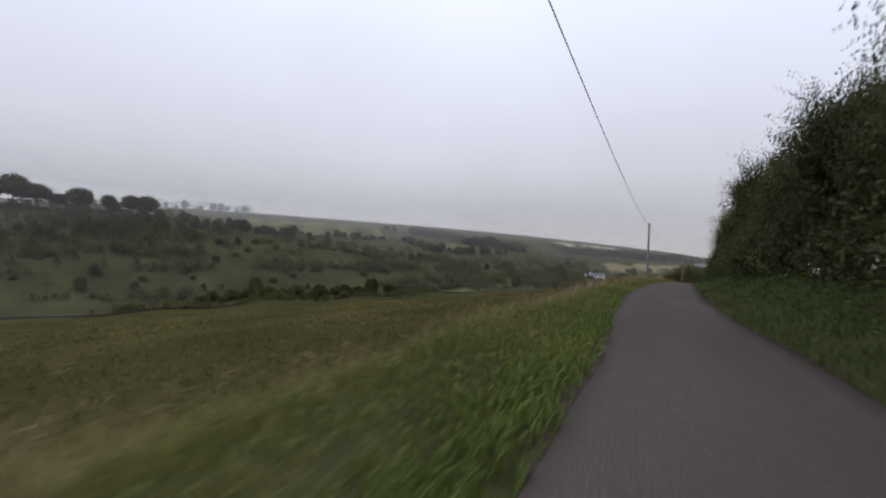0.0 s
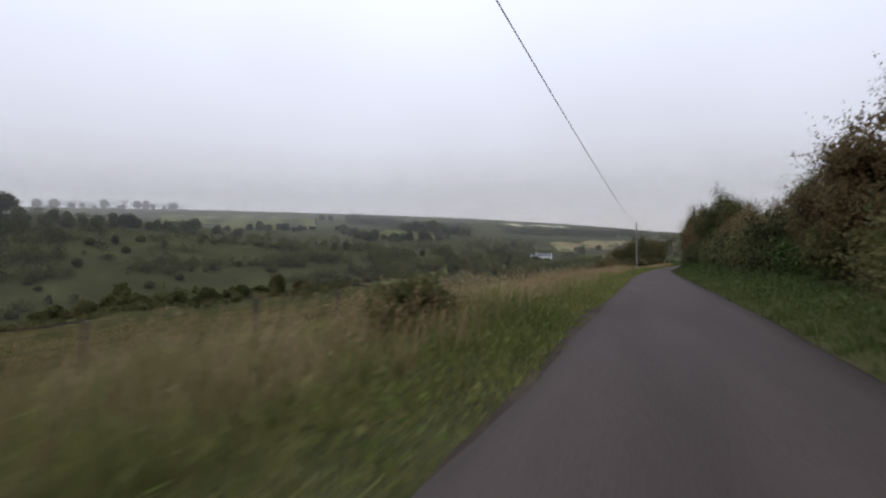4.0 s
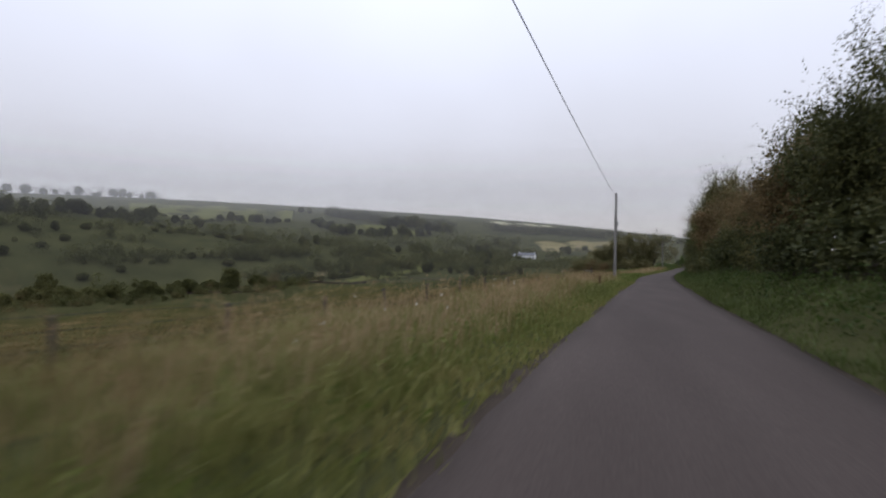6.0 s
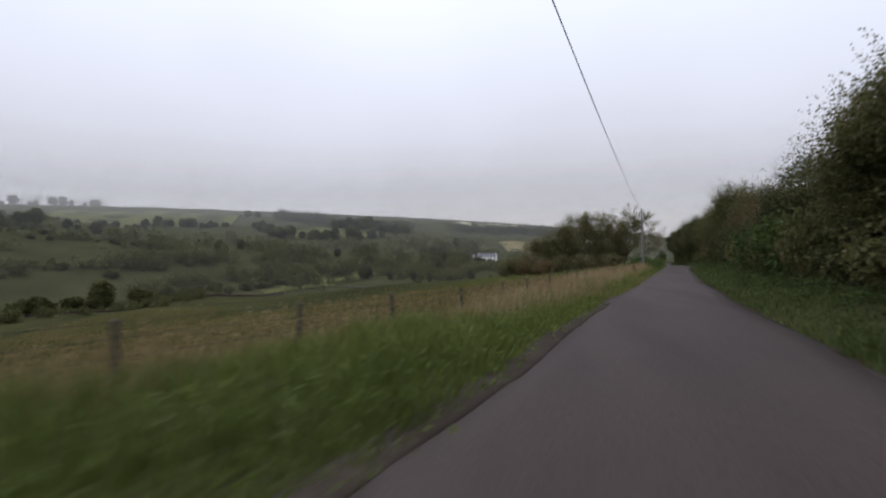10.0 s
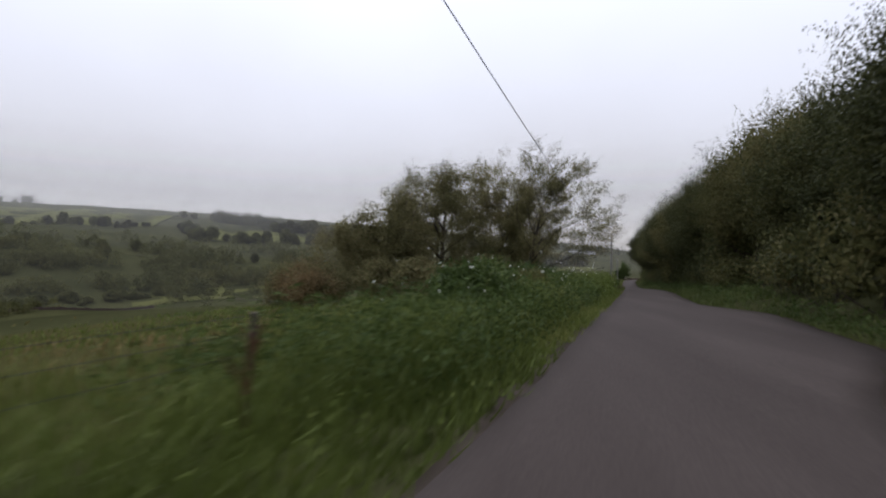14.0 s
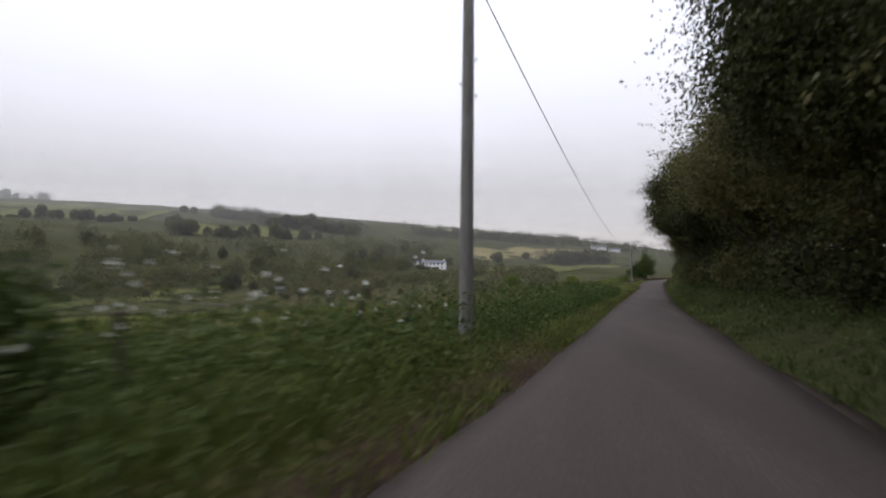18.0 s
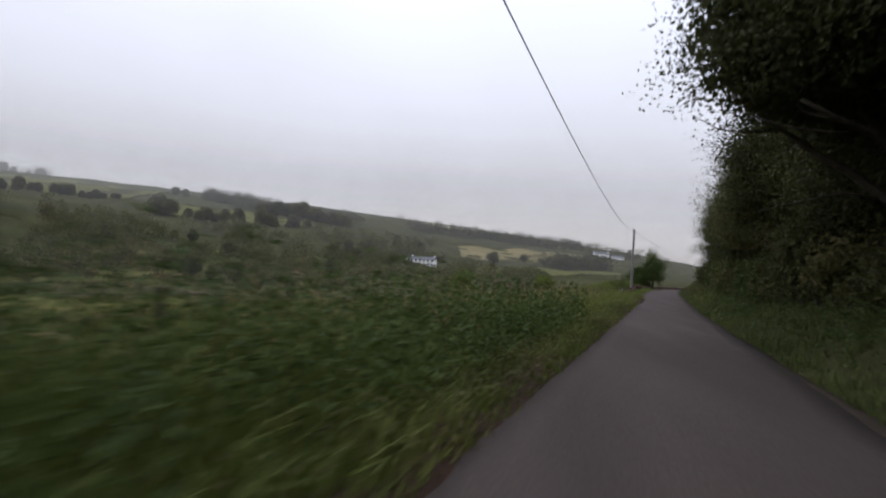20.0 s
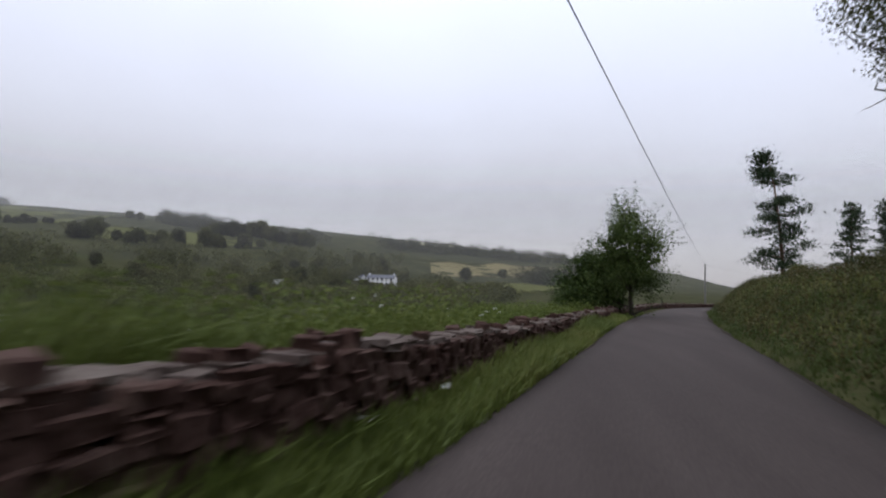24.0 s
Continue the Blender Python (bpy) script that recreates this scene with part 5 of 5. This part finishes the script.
# a fallen twig on the asphalt
x0, y0 = beside(434.6, -1.05)
rnd_k = np.random.RandomState(8)
twig = holder("twig", Matrix.Translation((x0, y0, float(lane_z(434.6)) + 0.03)))
part("stem", (*tube(branch_line((-0.25, -0.2, 0), (1, 0.7, 0.05), 0.75, rnd_k, 6, 0.15), np.linspace(0.011, 0.005, 6), 5),), RAIL_WOOD, twig)
part("side_shoot", (*tube(branch_line((0.0, 0.0, 0), (1, -0.2, 0.1), 0.3, rnd_k, 4, 0.15), np.linspace(0.007, 0.004, 4), 5),), RAIL_WOOD, twig)
tagged(twig, "pale dry twig fallen on the asphalt edge", "twig")


# ---- the valley and the far hills ----
draped("field_1", [(-1000, 1150), (-640, 1270), (-480, 985), (-640, 790)], GREEN_FIELD, "smooth green hill pasture fading into cloud")
draped("field_2", [(-440, 1005), (-350, 1105), (-225, 1005), (-320, 850)], GREEN_FIELD, "light green sloping field below a wood")
draped("field_3", [(-225, 1480), (-60, 1640), (-25, 1470), (-165, 1400)], PALE_FIELD, "pale stubble field on the far ridge")
draped("field_4", [(-58, 1095), (95, 1280), (182, 1290), (-33, 982)], STRAW, "straw-coloured field across the valley")
draped("field_5", [(-20, 900), (90, 1010), (150, 1000), (60, 800)], GREEN_FIELD, "green field below the straw field")
draped("field_6", [(-240, 640), (-190, 690), (-140, 610), (-185, 575)], GREEN_FIELD, "bright green wedge of meadow in the valley")
draped("field_7", [(-215, 690), (-160, 760), (-120, 700), (-160, 640)], GREEN_FIELD, "green meadow between hedges in the valley")
draped("field_8", [(-150, 560), (-90, 600), (-40, 520), (-100, 490)], GREEN_FIELD, "bright green meadow below the lane")

FAR = Stock(broadleaf("valley_tree", 12, 4.6, 2600, 0.6, 91, LEAF_FAR, "round-headed tree on the misty hillside", bole=0.12, clump=0.17, low=0.03, limbs=6, group="valley trees", whole=True),
            broadleaf("valley_tree", 11, 4.0, 2600, 0.6, 92, LEAF_WOOD, "full dark tree on the misty hillside", bole=0.12, clump=0.17, low=0.03, limbs=6, group="valley trees", whole=True),
            broadleaf("valley_bush", 5.2, 3.6, 2600, 0.42, 93, LEAF_FAR, "low rounded bush on the misty hillside", bole=0.05, clump=0.2, low=0.02, limbs=5, core=2.0, group="valley bushes", category="bush", whole=True),
            broadleaf("parkland_tree", 20, 8.5, 2600, 0.8, 94, LEAF_WOOD, "flat-topped mature tree on the skyline ridge", bole=0.4, clump=0.13, low=0.32, limbs=7, group="ridge trees", whole=True))
rnd_f = random.Random(17)


def far_row(k, a, b, n, s0, s1, jitter=4.0, label=""):
    for i in range(n):
        f = (i + 0.5) / n
        x0 = a[0] + (b[0] - a[0]) * f + rnd_f.uniform(-jitter, jitter)
        y0 = a[1] + (b[1] - a[1]) * f + rnd_f.uniform(-jitter, jitter)
        wide = rnd_f.uniform(s0 * 0.85, s1 * 1.4)
        FAR.set_out(k if isinstance(k, int) else rnd_f.choice(k), put(None, x0, y0, rnd_f.uniform(0, 6.28), wide, wide * rnd_f.uniform(0.65, 1.05)), label)


far_row(3, (-690, 350), (-560, 505), 14, 1.0, 1.4, 9)
far_row((0, 1), (-545, 520), (-470, 590), 10, 0.9, 1.2, 6)
far_row((0, 1), (-1830, 1470), (-1498, 1788), 14, 2.0, 2.6, 12)
far_row((0,), (-611, 1230), (-560, 1215), 2, 1.25, 1.4, 2)
far_row((0, 1), (-345, 1085), (-215, 1095), 24, 1.2, 1.6, 5)
far_row((0, 1), (-575, 455), (-430, 650), 26, 0.8, 1.2, 9)
far_row((0,), (30, 1090), (31, 1092), 1, 1.0, 1.1, 0)
far_row((2,), (-66, 862), (-40, 857), 6, 0.6, 0.8, 2, "low dark bush before the white farmhouse")
far_row((2,), (-7, 1031), (-6, 1031), 1, 1.2, 1.3, 0)
far_row((0, 1, 2), (-640, 790), (-480, 985), 30, 0.7, 1.1, 6)
far_row((2,), (-456, 599), (-320, 640), 16, 0.6, 0.9, 6)
far_row((0, 1, 2), (-440, 1000), (-320, 850), 26, 0.8, 1.2, 8)
far_row((0, 1), (-320, 850), (-225, 1005), 26, 0.8, 1.3, 8)
# rounded bushes along the foot of the far slope and scattered up it
far_row((2,), (-345, 345), (-270, 480), 22, 1.0, 1.7, 5)
far_row((2,), (-268, 484), (-185, 640), 22, 0.9, 1.5, 6)
for _ in range(26):
    yy = rnd_f.uniform(330, 680)
    xx = float(valley_x(yy)) - rnd_f.uniform(10, 270)
    wide = rnd_f.uniform(0.8, 1.9)
    FAR.set_out(rnd_f.choice((2, 2, 2, 0)), put(None, xx, yy, rnd_f.uniform(0, 6.28), wide, wide * rnd_f.uniform(0.7, 1.0)))
# single trees and bushes of the valley that can be told apart
for _ in range(22):
    yy = rnd_f.uniform(640, 1000)
    xx = float(valley_x(yy)) + rnd_f.gauss(-60, 55)
    if abs(xx + 50) < 24 and 800 < yy < 892:
        continue
    FAR.set_out(rnd_f.choice((0, 1, 1)), put(None, xx, yy, rnd_f.uniform(0, 6.28), rnd_f.uniform(0.9, 1.3)))
for _ in range(20):
    yy = rnd_f.uniform(250, 700)
    xx = float(valley_x(yy)) - abs(rnd_f.gauss(0, 1)) * 90 + rnd_f.uniform(-8, 40)
    FAR.set_out(rnd_f.choice((0, 1, 2, 2, 2)), put(None, xx, yy, rnd_f.uniform(0, 6.28), rnd_f.uniform(0.7, 1.2)))
# young trees in the meadows below the lane
for _ in range(12):
    yy = rnd_f.uniform(500, 760)
    xx = rnd_f.uniform(-130, 25) + (yy - 520) * 0.1
    FAR.set_out(2, put(None, xx, yy, rnd_f.uniform(0, 6.28), rnd_f.uniform(0.5, 0.9)))


def thicket(name, spots, tall, leaves, leaf, label, seed, category="woodland", material=LEAF_FAR, broad=1.0):
    """Joined crowns, too many and too far to count: domes of leaves standing on the ground."""
    rnd = np.random.RandomState(seed)
    c = np.array(spots, float)
    n = len(c)
    h = tall * rnd.uniform(0.55, 1.3, n)
    a, r = rnd.uniform(0, 6.28, (n, leaves)), rnd.uniform(0, 1, (n, leaves)) ** 0.3
    wide = h * rnd.uniform(0.45, 0.85, n) * broad
    z = rnd.uniform(0.05, 1, (n, leaves)) ** 0.7
    reach = np.sqrt(np.clip(1.02 - z ** 2.4, 0, 1)) * wide[:, None] * (0.8 + 0.3 * np.sin(a * 3 + c[:, :1]))
    P = np.stack([c[:, :1] + np.cos(a) * r * reach, c[:, 1:2] + np.sin(a) * r * reach, land(c[:, 0], c[:, 1])[:, None] + z * h[:, None]], -1).reshape(-1, 3)
    return tagged(thing(name, *leaf_cloud(P, leaf, rnd, 0, 0.7), material), label, category, kind="stuff")


rs = np.random.RandomState(31)


def drift(n, y0, y1, spread, shift, gather=-0.1):
    """Spots along the valley's far slope, gathered into drifts."""
    yy = rs.uniform(y0, y1, n * 5)
    d = np.abs(rs.normal(size=n * 5)) * spread
    xx = valley_x(yy) - d + shift + rs.uniform(-10, 10, n * 5)
    lump = np.sin(xx * 0.043 + 1.1) * np.sin(yy * 0.035) + 0.7 * np.sin(xx * 0.11 - yy * 0.06)
    ok = (lump > gather) & ~((np.abs(xx + 50) < 24) & (yy > 800) & (yy < 892)) & ~((xx > -75) & (yy > 935))
    return np.stack([xx, yy], 1)[ok][:n]


thicket("hillside_scrub", drift(620, 260, 780, 150, 55, 0.45), 5.0, 120, 0.9, "dense dark scrub in drifts over the steep far slope", 41, broad=1.3)
thicket("hillside_trees", drift(330, 300, 720, 150, -20, 0.6), 9, 170, 1.0, "dark copses on the far hillside", 42, material=LEAF_FAR, broad=1.25)
spread = rs.normal(size=(430, 2)) * np.array([62, 62])
thicket("hanging_wood", np.array((-545, 405)) + spread, 11, 170, 1.1, "dark hanging wood on the steep far hillside", 46, material=LEAF_WOOD)
thicket("valley_wood", drift(560, 600, 1060, 95, 15), 10.5, 150, 1.2, "misty broadleaf wood along the valley floor", 43)
for k, (p, q, n, w, tall) in enumerate((((-520, 1205), (-352, 1118), 150, 6, 16), ((-150, 1228), (118, 1368), 280, 14, 13), ((60, 980), (128, 1058), 90, 6, 13), ((-335, 1105), (-225, 1150), 100, 12, 14), ((120, 1390), (260, 1410), 50, 10, 14), ((-1800, 1500), (-1490, 1795), 80, 14, 25))):
    f = rs.rand(n, 1)
    thicket("plantation", np.array(p) * (1 - f) + np.array(q) * f + rs.normal(size=(n, 2)) * w, tall * 1.15, 110, 1.5, "dark block of woodland between far fields", 50 + k, material=LEAF_WOOD)
spots = np.stack([rs.uniform(-150, 60, 900), rs.uniform(645, 800, 900)], 1)
spots = spots[(np.sin(spots[:, 0] * 0.06) * np.sin(spots[:, 1] * 0.05) > -0.25) & ~((np.abs(spots[:, 0] + 48) < 20) & (spots[:, 1] > 770))][:420]
thicket("valley_wood", spots, 6.5, 110, 1.1, "dark scrubby wood below the white farmhouse", 44, broad=1.2)
for x0, y0, s, tall in ((-84, 626, 0.6, 0.95), (-70, 622, 0.45, 0.85), (-53, 620, 0.55, 0.8), (-38, 634, 0.6, 0.85), (-108, 640, 0.6, 0.7)):
    FAR.set_out(1, put(None, x0, y0, s * 9, s, tall), "upright dark tree at the meadow's edge")
track = [(-190, 618), (-150, 611), (-115, 606), (-85, 603), (-68, 596), (-60, 584)]
V, F = [], []
for k, (x0, y0) in enumerate(track):
    for d in (-1.1, 1.1):
        V.append((x0, y0 + d, ground_at(x0, y0 + d) + 0.5))
    if k:
        F.append((2 * k - 2, 2 * k, 2 * k + 1, 2 * k - 1))
tagged(thing("track", V, F, GRIT), "pale gravel farm track across the valley meadow", "track", kind="structure")
# hedge lines and a dry wall in the valley
def hedge(a, b, tall, label, seed):
    rnd = np.random.RandomState(seed)
    n = int(np.hypot(b[0] - a[0], b[1] - a[1]) * 9)
    f = rnd.rand(n)[:, None]
    xy = np.array(a) * (1 - f) + np.array(b) * f + rnd.normal(size=(n, 2)) * 0.7
    P = np.concatenate([xy, (land(xy[:, 0], xy[:, 1]) + rnd.uniform(0, tall, n) * (0.7 + 0.3 * np.sin(f[:, 0] * 60)))[:, None]], 1)
    tagged(thing("hedge", *leaf_cloud(P, 0.65, rnd, 0, 0.7), LEAF_WOOD), label, "hedge", "field hedges")


for k, (a, b) in enumerate((((-1000, 1150), (-640, 1270)), ((-640, 1270), (-480, 985)), ((-440, 1005), (-350, 1105)), ((-320, 850), (-225, 1005)), ((-33, 982), (182, 1290)), ((-58, 1095), (95, 1280)),
                            ((-240, 640), (-190, 690)), ((-185, 575), (-140, 610)), ((-150, 560), (-90, 600)), ((-20, 900), (90, 1010)), ((-391, 619), (-250, 700)), ((60, 800), (150, 1000)),
                            ((-215, 690), (-160, 760)), ((-160, 640), (-120, 700)), ((-100, 490), (-40, 520)))):
    hedge(a, b, 2.4, "dark field hedge across the valley", 200 + k)


def field_wall(points, tall):
    """A far dry-stone field wall: a ragged band with a lumpy top."""
    rnd, V, F = np.random.RandomState(77), [], []
    line = np.concatenate([np.linspace(a, b, 60, endpoint=False) for a, b in zip(points[:-1], points[1:])])
    for k, (x0, y0) in enumerate(line):
        h, z0 = tall * rnd.uniform(0.8, 1.15), ground_at(x0, y0)
        V += [(x0 - 0.4, y0, z0 - 0.3), (x0 - 0.3, y0, z0 + h), (x0 + 0.3, y0, z0 + h), (x0 + 0.4, y0, z0 - 0.3)]
        if k:
            F += [(4 * k - 4 + j, 4 * k - 3 + j, 4 * k + 1 + j, 4 * k + j) for j in range(3)]
    return tagged(thing("field_wall", V, F, CORE), "long dark dry-stone field wall at the foot of the slope", "stone wall", kind="structure")


field_wall([np.array(p, float) for p in ((-372, 205), (-338, 262), (-322, 322), (-300, 350))], 1.6)
field_wall([np.array(p, float) for p in ((-262, 455), (-215, 520), (-170, 575))], 1.3)


def house(x, y, turn, long, deep, eaves, ridge, cols, label, chimneys=2):
    """A gabled house with window openings, panes, door, roof and chimneys."""
    root = holder("house", Matrix.Translation((x, y, ground_at(x, y) - 0.4)) @ Matrix.Rotation(turn, 4, "Z"))
    l, d = long / 2, deep / 2
    V = [(-l, -d, 0), (l, -d, 0), (l, d, 0), (-l, d, 0), (-l, -d, eaves), (l, -d, eaves), (l, d, eaves), (-l, d, eaves), (-l, 0, ridge), (l, 0, ridge)]
    part("wall", (V, [(0, 1, 5, 4), (2, 3, 7, 6), (1, 2, 6, 9, 5), (3, 0, 4, 8, 7)]), WHITEWASH, root)
    e = 0.45
    slope = (ridge - eaves) / d
    R = [(-l - e, -d - e, eaves - e * slope), (l + e, -d - e, eaves - e * slope), (l + e, 0, ridge + 0.1), (-l - e, 0, ridge + 0.1), (l + e, d + e, eaves - e * slope), (-l - e, d + e, eaves - e * slope)]
    R += [(a, b, c + 0.22) for a, b, c in R]
    roof = part("roof", (R, [(0, 1, 2, 3), (3, 2, 4, 5), (6, 9, 8, 7), (9, 11, 10, 8), (0, 6, 7, 1), (4, 10, 11, 5), (1, 7, 8, 2), (2, 8, 10, 4), (0, 3, 9, 6), (3, 5, 11, 9)]), SLATE, root)
    for k in range(chimneys):
        cx = (-l + 1.0) if k == 0 else (l - 1.0)
        part("chimney", box(1.1, 0.8, 1.9, 0.05, Matrix.Translation((cx, 0, ridge - 0.5))), WHITEWASH, roof)
    rows = (0.9, 4.2) if eaves > 4.5 else (0.9,)
    for side in (-1, 1):
        for z in rows:
            for c in range(cols):
                wx = -l + long * (c + 0.5) / cols
                if side == -1 and z < 2 and c == cols // 2:
                    dr = part("door", box(1.1, 0.12, 2.1, 0.02, Matrix.Translation((wx, side * (d + 0.02), 0.4))), SLATE, root, "dark panelled door")
                    continue
                win = part("window", box(1.95, 0.14, 2.1, 0.03, Matrix.Translation((wx, side * (d + 0.01), z))), WHITEWASH, root)
                part("pane", box(1.7, 0.06, 1.85, 0.0, Matrix.Translation((wx, side * (d + 0.07), z + 0.12))), DARK_GLASS, win, "dark glass pane")
    return tagged(root, label, "house")


house(-53, 878, radians(-8), 24, 7.5, 6.4, 8.8, 6, "long white two-storey farmhouse with dark windows in the trees")
house(-74, 884, radians(-8), 7.5, 5.5, 3.0, 4.8, 2, "small white outbuilding beside the farmhouse", 0)
house(150, 1345, radians(8), 26, 8, 5.5, 8.6, 5, "distant white farmhouse above the straw field")
house(178, 1352, radians(8), 20, 8, 4.0, 6.5, 3, "distant pale barn beside the white farmhouse", 0)

# thin mist hanging in the valley and on the hills
for k, (r, top) in enumerate(((400, 120), (600, 150), (760, 165), (960, 215), (1200, 260), (1550, 330), (2000, 420))):
    a = np.radians(np.linspace(-112, 52, 60))
    V = []
    for z in np.linspace(-70, top, 12):
        V += [(40 + r * math.sin(t) * (1 + 0.04 * math.sin(5 * t + k)), 240 + r * math.cos(t) * (1 + 0.05 * math.sin(4 * t + 2 * k)), z) for t in a]
    F = [(i * 60 + j, i * 60 + j + 1, (i + 1) * 60 + j + 1, (i + 1) * 60 + j) for i in range(11) for j in range(59)]
    tagged(thing("mist", V, F, CLOUD_MIST if r > 900 else VALLEY_MIST, True), "thin grey mist drifting over valley and hills", "mist", kind="stuff")


# ---- the dry-stone wall at the end of the lane, stone by stone ----
WALL_OFF, WALL_Y0 = -2.95, 452.0
rnd_w = random.Random(23)


def stone_mesh(seed, sx, sy, sz, material):
    rnd = random.Random(seed)
    bm = bmesh.new()
    bmesh.ops.create_cube(bm, size=1.0)
    bmesh.ops.bevel(bm, geom=bm.edges[:], offset=0.09, segments=1, affect="EDGES")
    for v in bm.verts:
        v.co = Vector((v.co.x * sx, v.co.y * sy, v.co.z * sz)) * rnd.uniform(0.9, 1.1) + Vector((rnd.uniform(-1, 1) * sx, rnd.uniform(-1, 1) * sy, rnd.uniform(-1, 1) * sz)) * 0.1
    me = bpy.data.meshes.new("stone")
    bm.to_mesh(me)
    bm.free()
    me.materials.append(material)
    return me


STONES = [stone_mesh(300 + k, 1.0, 1.0, 1.0, STONE) for k in range(10)]
COPES = [stone_mesh(320 + k, 1.0, 1.0, 1.0, COPE) for k in range(6)]


def wall_frame(y):
    d = 0.5
    x = float(lane_x(y)) + WALL_OFF
    t = Vector((float(lane_x(y + d)) - float(lane_x(y - d)), 2 * d, 0)).normalized()
    return Vector((x, y, float(lane_z(y)) - 0.05)), t


def wall_top(y):
    """The wall's end has tumbled down."""
    return float(np.interp(y, [452.5, 454.2, 455, 457, 460, 462, 463.5, 465, 467, 472, 484, 500], [0.02, 0.2, 0.52, 0.62, 0.6, 0.72, 0.9, 0.86, 0.78, 0.64, 0.52, 0.45]) + 0.03 * np.sin(y * 1.7) + 0.02 * np.sin(y * 5.3))


def wall_length(y0, y1):
    wall = holder("stone_wall")
    V, F = [], []
    ys = np.arange(y0, y1, 1.5)
    for yy in ys:
        p, t = wall_frame(float(yy))
        n = Vector((t.y, -t.x, 0))
        for side, z in ((-0.22, -0.3), (0.22, -0.3), (0.17, wall_top(float(yy)) - 0.04), (-0.17, wall_top(float(yy)) - 0.04)):
            q = p + n * side
            V.append((q.x, q.y, q.z + z))
    for i in range(len(ys) - 1):
        for j in range(4):
            F.append((i * 4 + j, i * 4 + (j + 1) % 4, (i + 1) * 4 + (j + 1) % 4, (i + 1) * 4 + j))
    F += [(0, 1, 2, 3), tuple(len(V) - 4 + k for k in (3, 2, 1, 0))]
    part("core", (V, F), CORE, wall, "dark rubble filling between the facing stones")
    loose, loose_cope, count = [], [], 0

    def lay(p, t, size, up, side, tilt, cope=False):
        nonlocal count
        n = Vector((t.y, -t.x, 0))
        m = Matrix.Translation(p + n * side + Vector((0, 0, up))) @ Matrix((( n.x, t.x, 0, 0), (n.y, t.y, 0, 0), (0, 0, 1, 0), (0, 0, 0, 1))) @ Euler(tilt).to_matrix().to_4x4() @ Matrix.Diagonal((*size, 1))
        me = rnd_w.choice(COPES if cope else STONES)
        if count < 300:
            shared("stone", me, wall, m)
        else:
            co = np.array([m @ v.co for v in me.vertices])
            (loose_cope if cope else loose).append((co, [tuple(f.vertices) for f in me.polygons]))
        count += 1

    y = y0
    # columns of squarish facing stones, then flat coping slabs with odd upright blocks
    while y < y1:
        step = rnd_w.uniform(0.15, 0.34) * (1.0 if y < 480 else 1.5)
        p, t = wall_frame(y)
        z = -0.1
        while z < wall_top(y) - 0.05:
            hgt = min(rnd_w.uniform(0.08, 0.2), max(wall_top(y) - z, 0.08))
            for face in ((1, -1) if z > 0.35 else (1,)):
                lay(p + t * rnd_w.uniform(-0.08, 0.08), t, (rnd_w.uniform(0.2, 0.3), step * rnd_w.uniform(0.98, 1.22), hgt * 1.08), z + hgt / 2, face * (0.23 - 0.05 * z) * rnd_w.uniform(0.95, 1.06), (rnd_w.uniform(-0.07, 0.07), rnd_w.uniform(-0.05, 0.05), rnd_w.uniform(-0.07, 0.07)))
            z += hgt * 0.94
        for _ in range(3):
            upright = rnd_w.random() < 0.16
            tall = rnd_w.uniform(0.12, 0.2) if upright else rnd_w.uniform(0.05, 0.1)
            wide = rnd_w.uniform(0.14, 0.22) if upright else rnd_w.uniform(0.2, 0.38)
            lay(p + t * rnd_w.uniform(0, step), t, (wide, rnd_w.uniform(0.12, 0.24) if upright else rnd_w.uniform(0.2, 0.36), tall), wall_top(y) - 0.03 + tall / 2, rnd_w.uniform(-0.2, 0.2), (rnd_w.uniform(-0.12, 0.12), rnd_w.uniform(-0.12, 0.12), rnd_w.uniform(-0.5, 0.5)), not upright)
        y += step
    if loose:
        rest = part("stonework", (*joined(loose),), STONE, wall)
        rest["kind"] = "stuff"
        rest = part("coping", (*joined(loose_cope),), COPE, wall, "pale lichened rubble along the wall's top")
        rest["kind"] = "stuff"
    return tagged(wall, "low red-brown dry-stone wall topped with flat lichened slabs", "stone wall")


wall_length(WALL_Y0, 545)

# fallen stones in the bank and litter on the verge
for y0, off, s in ((486, 7.5, 0.5), (489, 8.2, 0.35), (492, 8.0, 0.45), (496, 9.0, 0.4), (482, 9.4, 0.3), (453.8, -3.55, 0.46), (453.2, -2.75, 0.3), (452.6, -3.1, 0.22), (453.0, -1.95, 0.16), (450.6, -2.4, 0.2), (338.4, -1.62, 0.09), (200.4, -1.55, 0.1), (205, -1.75, 0.13)):
    x0, _ = beside(y0, off)
    ob = new("loose_stone", rnd_w.choice(STONES))
    ob.matrix_basis = Matrix.Translation((x0, y0, ground_at(x0, y0) + s * 0.25)) @ Euler((rnd_w.uniform(-0.3, 0.3), rnd_w.uniform(-0.3, 0.3), rnd_w.uniform(0, 6))).to_matrix().to_4x4() @ Matrix.Diagonal((s, s * 1.3, s * 0.8, 1))
    tagged(ob, "loose weathered field stone lying in the grass", "stone", "loose stones")
